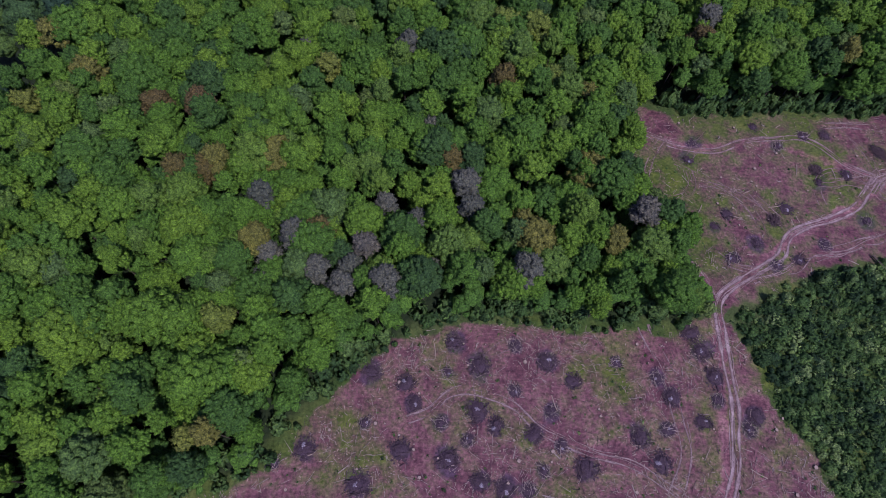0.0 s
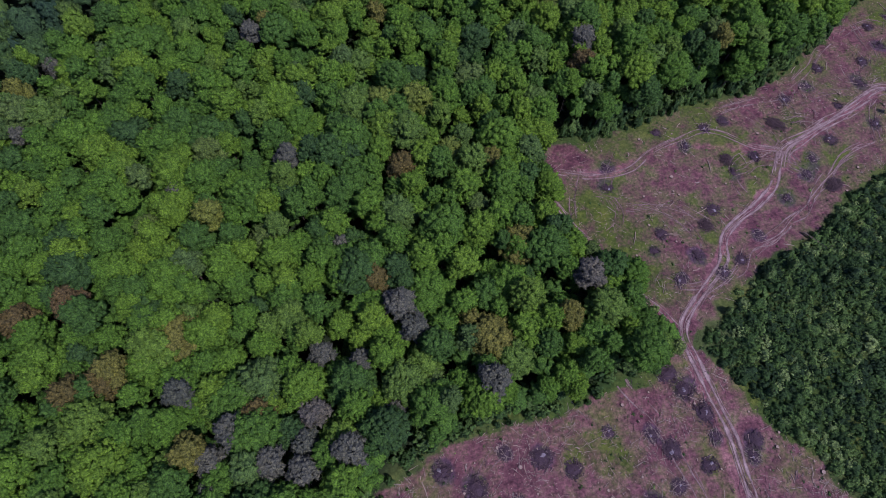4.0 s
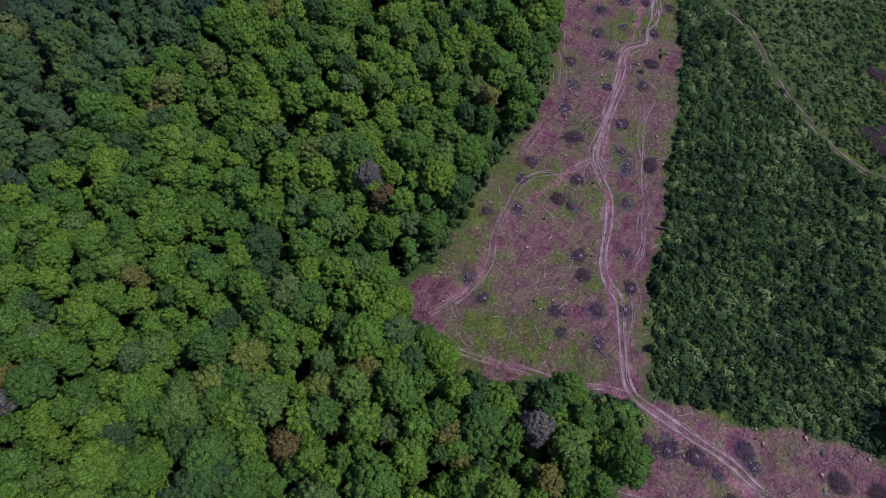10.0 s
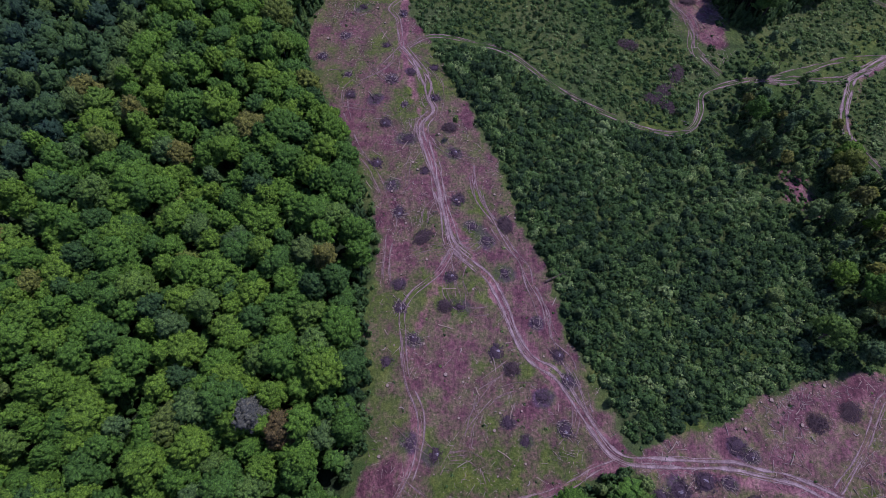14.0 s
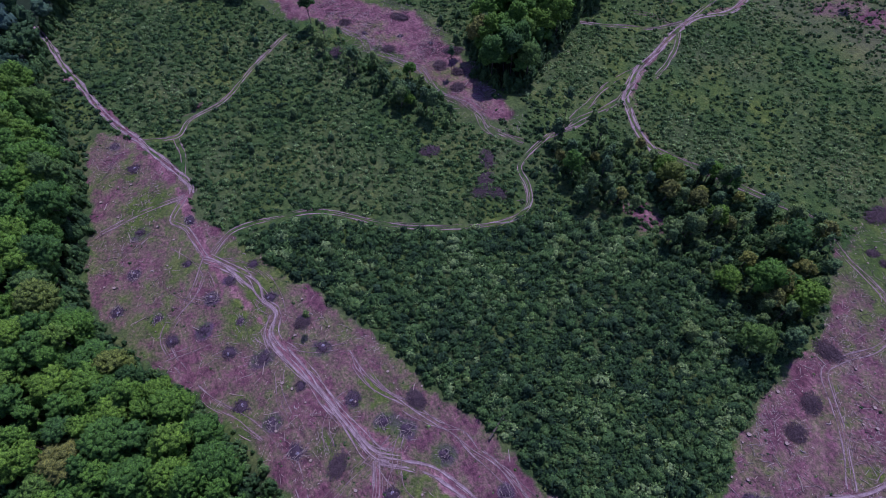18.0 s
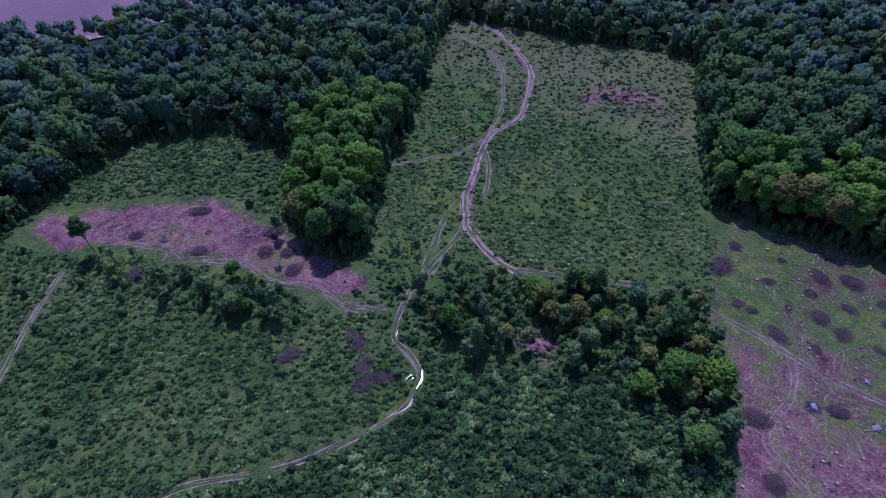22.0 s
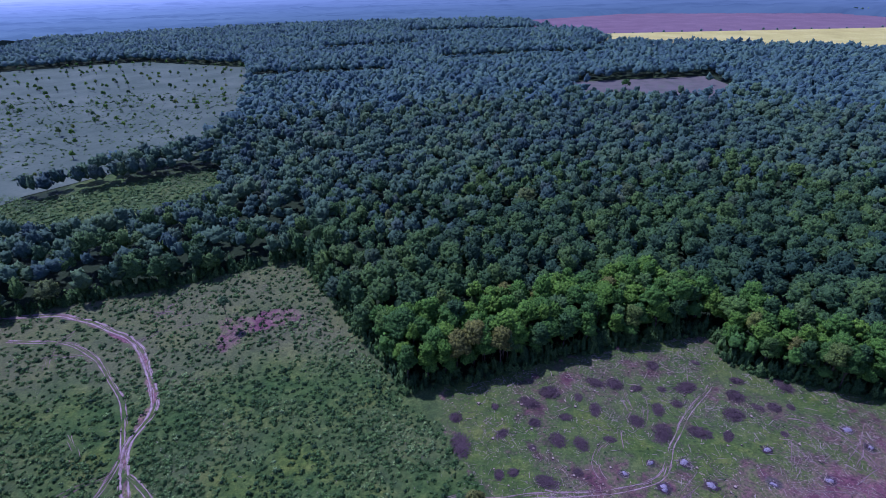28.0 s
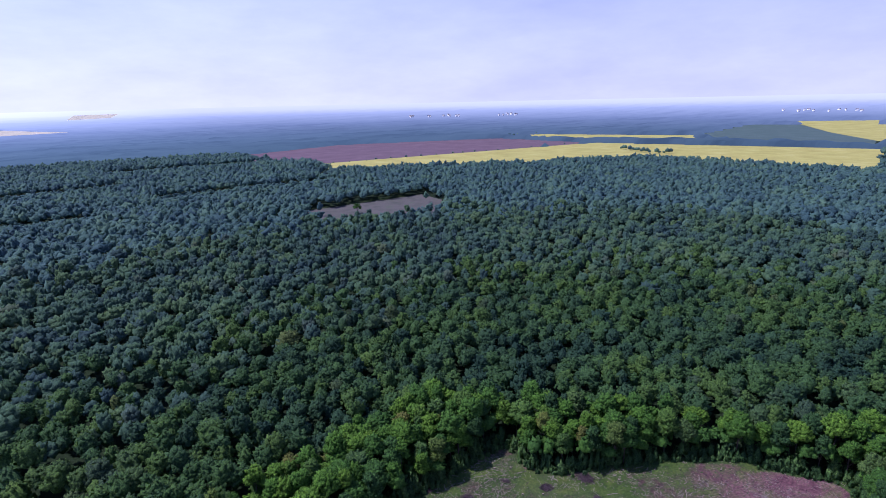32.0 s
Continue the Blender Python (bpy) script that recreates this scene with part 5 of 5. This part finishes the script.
def burnt_pile(x, y, s, k, ashes, broad=False):
    t = tagged(new("burnt_pile"), "burnt brush pile with grey ash on dark charred soil" if ashes else "charred patch of burnt brush on the ground", "burnt pile", "burnt piles")
    t.matrix_basis = pose(x, y, height(x, y), 0, 0, 53 * k % 360) @ Matrix.Diagonal((s, s * (0.8 + 0.15 * (k % 3)), s, 1))
    fl, ch, ash, broad_ash, st = burnt_sets[k % 5]
    tagged(part("charred_litter", fl, t), kind="stuff")
    part("charred_mound", ch, t)
    if ashes:
        part("ash_mound", broad_ash if broad else ash, t, "pale grey ash")
    tagged(part("stick_litter", st, t), kind="stuff")


for k, (x, y) in enumerate(PILES_S):
    burnt_pile(x, y, (1.6, 1.2, 1.45, 1.1, 1.75)[k % 5], k, k % 3 != 1)
for k, (x, y) in enumerate(PILES_N):
    if k in (9, 18, 12, 7, 20):
        brush_pile(x, y, 1.05, k)
    else:
        burnt_pile(x, y, (1.2, 1.0, 1.35, 1.1)[k % 4], k + 2, k % 2 == 0)
for k, (x, y) in enumerate(PILES_D):
    brush_pile(x, y, (1.1, 0.65, 1.3, 0.8, 1.0, 1.5, 0.75)[k % 7], k)
for k, (x, y, q) in enumerate(PILES_E):
    if q:
        burnt_pile(x, y, 0.9, k, True)
    else:
        brush_pile(x, y, 1.3, k)
for k, (x, y) in enumerate(ASHY):
    burnt_pile(x, y, 0.95 + 0.15 * (k % 3), k, True, True)

# stumps
stump_sets = []
for i in range(3):
    r0 = 0.26 + 0.07 * i
    rods = [((0, 0, -0.1), (0, 0, 0.34), r0 * 1.25, r0)] + [((0, 0, 0.05), (r0 * 1.7 * math.cos(a), r0 * 1.7 * math.sin(a), -0.08), r0 * 0.4, r0 * 0.15) for a in (0.4, 2.3, 4.4)]
    v, f = tubes(rods, 10)
    bk = mesh_of("bark", v, f, [BARK])
    bm = bmesh.new()
    bmesh.ops.create_circle(bm, cap_ends=True, segments=10, radius=r0 * 0.97)
    for q in bm.verts:
        q.co.z = 0.345 + 0.03 * math.sin(q.co.x * 9)
    top = bpy.data.meshes.new("cut_face")
    bm.to_mesh(top)
    bm.free()
    top.materials.append(CUT)
    stump_sets.append((bk, top))
ux, uy = spread(-40, 255, -95, 136, 3.6, 33)
k = (inside(CLEAR_S, ux, uy) | inside(CLEAR_N, ux, uy)) & (reach(OPEN, ux, uy) > 2.5) & off_tracks(ux, uy, 2.0) & (r2.random(len(ux)) < 0.135 + 0.09 * wave(ux / 2, uy / 2))
for x, y in zip(ux[k][:290], uy[k][:290]):
    t = tagged(new("tree_stump"), "freshly cut low stump with pale face", "tree stump", "stumps")
    t.matrix_basis = pose(x, y, height(x, y), 0, 0, r2.uniform(0, 360)) @ Matrix.Scale(r2.uniform(0.6, 1.1), 4)
    bk, top = stump_sets[int(r2.integers(3))]
    part("bark", bk, t)
    part("cut_face", top, t, "pale cut wood")

# logs and poles
log_sets = []
for i, (l, r0) in enumerate(((1.8, 0.11), (2.6, 0.12), (3.6, 0.12), (1.1, 0.15))):
    v, f = tubes([((-l / 2, 0, r0), (0, 0.12 * (i - 1), r0 * 1.02), r0, r0 * 0.93), ((0, 0.12 * (i - 1), r0 * 1.02), (l / 2, 0, r0 * 0.9), r0 * 0.93, r0 * 0.7)], 8)
    log_sets.append(mesh_of("log", v, f, [TWIG_PALE if i % 2 else CUT]))
lx, ly = spread(-38, 250, -95, 136, 8.8, 34)
k = (inside(CLEAR_S, lx, ly) | inside(CLEAR_N, lx, ly)) & (reach(OPEN, lx, ly) > 1.5) & off_tracks(lx, ly, 2.5) & (r2.random(len(lx)) < 0.45 + 0.4 * wave(lx / 3, ly / 3))
for x, y in zip(lx[k][:240], ly[k][:240]):
    i = int(r2.integers(4))
    t = tagged(new("log", log_sets[i]), "pale dry felled pole lying on the ground" if i % 2 else "cut log with bright wood lying on soil", "log", "logs")
    t.matrix_basis = pose(x, y, height(x, y) - 0.02, 0, 0, r2.uniform(0, 360))
v, f = tubes([((108, 62.6, 0.5), (110.5, 58, 0.75), 0.28, 0.22), ((110.5, 58, 0.75), (112, 55, 0.6), 0.22, 0.1)] +
             [((109.5, 60, 0.7), (111.5, 61.5, 1.4), 0.1, 0.03), ((110.5, 58, 0.7), (108.6, 56.4, 1.3), 0.09, 0.03), ((111.2, 56.6, 0.6), (113, 57.2, 1.0), 0.07, 0.02)], 8)
tagged(new("fallen_tree", mesh_of("fallen_tree", v, f, [BARK])), "fallen dead trunk with broken branches beside scrub", "fallen tree")


# litter of sticks and chips
def scatter(name, polys, n, seed, mat, label, lo, hi, thick):
    r = np.random.default_rng(seed)
    pts = []
    far_ = np.array([q for p in polys for q in p])
    xs, ys = r.uniform(*far_[:, 0][[far_[:, 0].argmin(), far_[:, 0].argmax()]], n * 12), r.uniform(*far_[:, 1][[far_[:, 1].argmin(), far_[:, 1].argmax()]], n * 12)
    k = np.zeros(len(xs), bool)
    lying = 0.5 + 0.55 * wave(xs / 1.6 + seed, ys / 1.6) + 0.35 * wave(xs / 5, ys / 5 + seed) + np.where(inside(CLEAR_S, xs, ys), 0.12, -0.22)
    for p in polys:
        k |= inside(p, xs, ys)
    k &= (r.random(len(xs)) < lying ** 2) & (lying > 0)
    rods = []
    for x, y in zip(xs[k][:n], ys[k][:n]):
        l, a, z = r.uniform(lo, hi) * (0.5 + r.random() ** 2), r.uniform(0, 6.28), height(x, y) + 0.05
        rods.append(((x, y, z), (x + l * math.cos(a), y + l * math.sin(a), z + r.uniform(-0.02, 0.12) * l), thick * r.uniform(0.6, 1.5), thick * 0.5))
    v, f = tubes(rods, 3)
    return tagged(new(name, mesh_of(name, v, f, [mat])), label, "debris", kind="stuff")


scatter("branch_litter", (CLEAR_S, CLEAR_N, CLEAR_E), 7600, 51, TWIG_PALE, "pale broken sticks scattered over the clear-cut", 0.4, 2.6, 0.066)
scatter("wood_chips", (CLEAR_S, CLEAR_N, CLEAR_E), 6000, 52, CUT, "bright wood chips and short offcuts on soil", 0.15, 0.7, 0.12)
scatter("dark_twig_litter", (CLEAR_S, CLEAR_N, CLEAR_E), 7600, 53, TWIG, "dark twig litter scattered over the clear-cut", 0.4, 1.8, 0.05)
scatter("dry_stalks", (MEADOW_1,), 900, 54, TWIG_PALE, "dry stalks and sticks in the meadow", 0.4, 1.6, 0.035)
scatter("branch_litter", (CLEAR_E,), 900, 55, TWIG_PALE, "pale broken sticks on a felled strip", 0.5, 2.6, 0.07)
scatter("dark_twig_litter", (CLEAR_E,), 1100, 56, TWIG, "dark twigs and brushwood on a felled strip", 0.5, 2.4, 0.08)
scatter("branch_litter", ([(198, -148), (160, -156), (146, -140), (171, -127), (190, -110)],), 420, 57, TWIG, "dark brushwood over a bare patch of meadow", 0.6, 2.6, 0.09)

# puddles in the ruts
for k, (pts, w) in enumerate((([(160.9, 16.6), (159.4, 18.6), (158.9, 21.6)], 0.22), ([(158.0, 24.0), (157.6, 27.0), (159.4, 31.0)], 0.18), ([(162.2, 18.6), (162.9, 21.0)], 0.15), ([(161.2, 18.4), (161.6, 20.6)], 0.13), ([(174.2, 10.6), (173.0, 12.6)], 0.15))):
    L = smooth_line(pts, 0.5)
    T = np.gradient(L, axis=0)
    T /= np.linalg.norm(T, axis=1)[:, None]
    N = np.stack([-T[:, 1], T[:, 0]], 1)
    wd = (w * np.sqrt(np.sin(np.linspace(0.08, 3.06, len(L)))) * (1 + 0.2 * np.sin(np.arange(len(L)) * 1.1)))[:, None]
    zz = lie(L[:, 0], L[:, 1]).max() + 0.13
    V = np.concatenate([np.c_[L + N * wd, np.full(len(L), zz)], np.c_[L - N * wd, np.full(len(L), zz)]])
    i = np.arange(len(L) - 1)
    tagged(new("puddle", mesh_of("puddle", V, np.stack([i, i + len(L), i + len(L) + 1, i + 1], 1), [WATER])), "rainwater standing in a muddy rut", "puddle", "puddles")


# ---- far meadow trees, hedges, horizon ----
tiny = tagged(tree_variant("meadow_tree", 2.4, 6.0, 1.2, 22, 0.5, LEAF, 6), "small tree standing alone in a far meadow", "tree", "meadow trees")
qx, qy = spread(200, 700, -910, -340, 17.0, 61)
k = inside(FAR_MEADOW, qx, qy) & (r2.random(len(qx)) < np.clip(np.where(qy < -470, 0.55, 0.22) + 0.35 * wave(qx / 8, qy / 8), 0.02, 1))
mixed = np.random.default_rng(4).permutation(int(k.sum()))[:290]
for j, (x, y) in enumerate(zip(qx[k][mixed], qy[k][mixed])):
    m, s = pose(x, y, 0.35, 0, 0, 41 * j % 360), r2.uniform(0.5, 1.25)
    t = copy_thing(tiny, m) if j else tiny
    t.matrix_basis = m
    t.scale = (s, s, s)
cut_tree = copy_thing(tiny, pose(-176, -505, 0))
cut_tree.scale = (2.2, 2.2, 1.9)
tagged(cut_tree, "round tree standing in a distant clear-cut")
field_tree = copy_thing(tiny, pose(404, -132, 0))
field_tree.scale = (2.0, 2.0, 1.8)
tagged(field_tree, "round tree at the edge of a ploughed field")


def row(pts, gap, size, seed):
    r = np.random.default_rng(seed)
    L = smooth_line(pts, gap)
    return L[:, 0] + r.normal(size=len(L)) * 2, L[:, 1] + r.normal(size=len(L)) * 2, size * r.uniform(0.6, 1.2, len(L))


rows = [row([(-1029, -701), (-983, -602), (-1000, -560)], 8, 0.9, 1), row([(-377, -1000), (-700, -945), (-1161, -870)], 34, 0.45, 2), row([(-1373, -664), (-1420, -480), (-1360, -262)], 22, 0.5, 3),
        row([(-1207, -1285), (-1363, -1252)], 9, 0.7, 4), row([(-1184, -985), (-1375, -662)], 30, 0.5, 6), row([(-990, -190), (-1350, -262)], 30, 0.5, 8)]
hx, hy, hs = (np.concatenate([q[i] for q in rows]) for i in range(3))
n = len(hx)
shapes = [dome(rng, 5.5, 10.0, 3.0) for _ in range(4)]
joined("field_hedges", shapes, hx, hy, r2.uniform(0, 6.28, n), hs, hs, r2.random(n), [LEAF_FAR], "haze-tinted hedge trees between far fields", "hedge", r2.integers(0, 4, n))


def haze_material():
    """The land near the horizon: self-lit, with air haze painted in by distance."""
    m, nt, b = nodes_of("glowing_haze_land", 1.0, 0.0)
    g = nt.nodes.new("ShaderNodeNewGeometry")
    sep = nt.nodes.new("ShaderNodeSeparateXYZ")
    nt.links.new(g.outputs["Position"], sep.inputs[0])
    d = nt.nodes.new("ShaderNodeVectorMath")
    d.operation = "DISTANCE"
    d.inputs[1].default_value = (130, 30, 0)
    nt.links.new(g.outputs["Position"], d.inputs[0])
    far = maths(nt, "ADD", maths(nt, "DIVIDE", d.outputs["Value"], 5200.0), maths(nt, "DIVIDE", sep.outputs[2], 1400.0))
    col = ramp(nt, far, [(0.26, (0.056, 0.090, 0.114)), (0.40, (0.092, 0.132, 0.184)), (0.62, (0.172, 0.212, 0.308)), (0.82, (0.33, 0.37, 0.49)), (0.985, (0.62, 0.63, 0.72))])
    # Glow grows with x, painting brighter haze on the sun's side.
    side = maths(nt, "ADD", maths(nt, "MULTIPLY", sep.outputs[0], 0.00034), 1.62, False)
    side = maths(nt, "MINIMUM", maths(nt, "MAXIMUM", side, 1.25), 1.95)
    lay = nt.nodes.new("ShaderNodeMapping")
    lay.inputs["Rotation"].default_value = (0, 0, radians(35))
    lay.inputs["Scale"].default_value = (0.0020, 0.0105, 0.0)
    nt.links.new(g.outputs["Position"], lay.inputs[0])
    tex = node(nt, "ShaderNodeTexNoise", Scale=1.0, Detail=6.0, Roughness=0.65)
    nt.links.new(lay.outputs[0], tex.inputs["Vector"])
    n = tex.outputs["Fac"]
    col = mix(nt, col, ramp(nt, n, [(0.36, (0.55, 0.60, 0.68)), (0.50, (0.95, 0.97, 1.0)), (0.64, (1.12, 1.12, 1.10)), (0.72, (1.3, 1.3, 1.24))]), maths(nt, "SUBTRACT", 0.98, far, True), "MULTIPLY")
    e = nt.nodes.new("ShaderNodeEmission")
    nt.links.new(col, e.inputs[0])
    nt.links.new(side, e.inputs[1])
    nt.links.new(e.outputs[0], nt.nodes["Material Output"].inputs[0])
    return m


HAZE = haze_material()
ring, V = np.radians(np.linspace(85, 285, 260)), []
radii = np.concatenate([np.linspace(1385, 2400, 46), np.linspace(2450, 4650, 40)])
A, Rr = np.meshgrid(ring, radii)
hx, hy = 130 + Rr * np.sin(A), 30 + Rr * np.cos(A)
fields = np.zeros(hx.shape, bool)
for p in (FIELD_RAPE_2, FIELD_RAPE_3, FIELD_GREEN_2, FIELD_PLOUGH, FIELD_RAPE):
    fields |= inside(p, hx, hy)
hz = np.where(fields, -6.0, 11 + 3.5 * wave(hx / 9, hy / 9) + np.random.default_rng(8).normal(size=hx.shape) * 1.6)
# Outer rings lifted so the backdrop meets the horizon in the camera's view.
hz += 70 * np.clip((Rr - 3200) / 1450, 0, 1) ** 1.5
hz[-1] = 107
i = np.arange(hx.size).reshape(hx.shape)
F = np.stack([i[:-1, :-1], i[1:, :-1], i[1:, 1:], i[:-1, 1:]], -1).reshape(-1, 4)
tagged(new("backdrop", mesh_of("backdrop", np.stack([hx, hy, hz], -1).reshape(-1, 3), F, [HAZE])), "self-lit hazy blue forest backdrop raised to the horizon", "backdrop", kind="structure")

# ---- far village ----
WALL = field_material("whitewashed_wall", (0.62, 0.60, 0.58), (0.70, 0.68, 0.66), (0.78, 0.76, 0.74), 0.4)
ROOF = field_material("grey_roof_sheet", (0.22, 0.20, 0.20), (0.28, 0.25, 0.25), (0.34, 0.30, 0.30), 0.4)


def house(x, y, z, turn, l, w, h):
    t = tagged(new("house"), "small whitewashed village house far off", "house", "village houses")
    t.matrix_basis = pose(x, y, z, 0, 0, turn)
    V = [(sx * l / 2, sy * w / 2, q) for q in (-8, h) for sx, sy in ((-1, -1), (1, -1), (1, 1), (-1, 1))]
    F = [(0, 1, 5, 4), (1, 2, 6, 5), (2, 3, 7, 6), (3, 0, 4, 7), (4, 5, 6, 7)]
    part("wall", mesh_of("wall", V, F, [WALL]), t)
    o = 0.6
    V = [(sx * (l / 2 + o), sy * (w / 2 + o), h + 0.05) for sx, sy in ((-1, -1), (1, -1), (1, 1), (-1, 1))] + [(-l / 2 - o, 0, h + w * 0.42), (l / 2 + o, 0, h + w * 0.42)]
    F = [(0, 1, 5, 4), (2, 3, 4, 5), (1, 2, 5, 5), (3, 0, 4, 4)]
    me = bpy.data.meshes.new("roof")
    me.from_pydata(V, [], [tuple(dict.fromkeys(f)) for f in F])
    me.materials.append(ROOF)
    part("roof", me, t)


hr = np.random.default_rng(77)
for bearing, count in ((217.5, 9), (220.5, 6), (226.5, 10), (252.5, 6), (256.0, 5)):
    for _ in range(count):
        a, q = radians(bearing + hr.uniform(-1.3, 1.3)), hr.uniform(3560, 3700)
        z = 16 + 70 * max(0.0, (q - 3200) / 1450) ** 1.5
        house(130 + q * math.sin(a), 30 + q * math.cos(a), z, hr.uniform(0, 180), hr.uniform(10, 17), hr.uniform(7, 9), hr.uniform(3, 5))
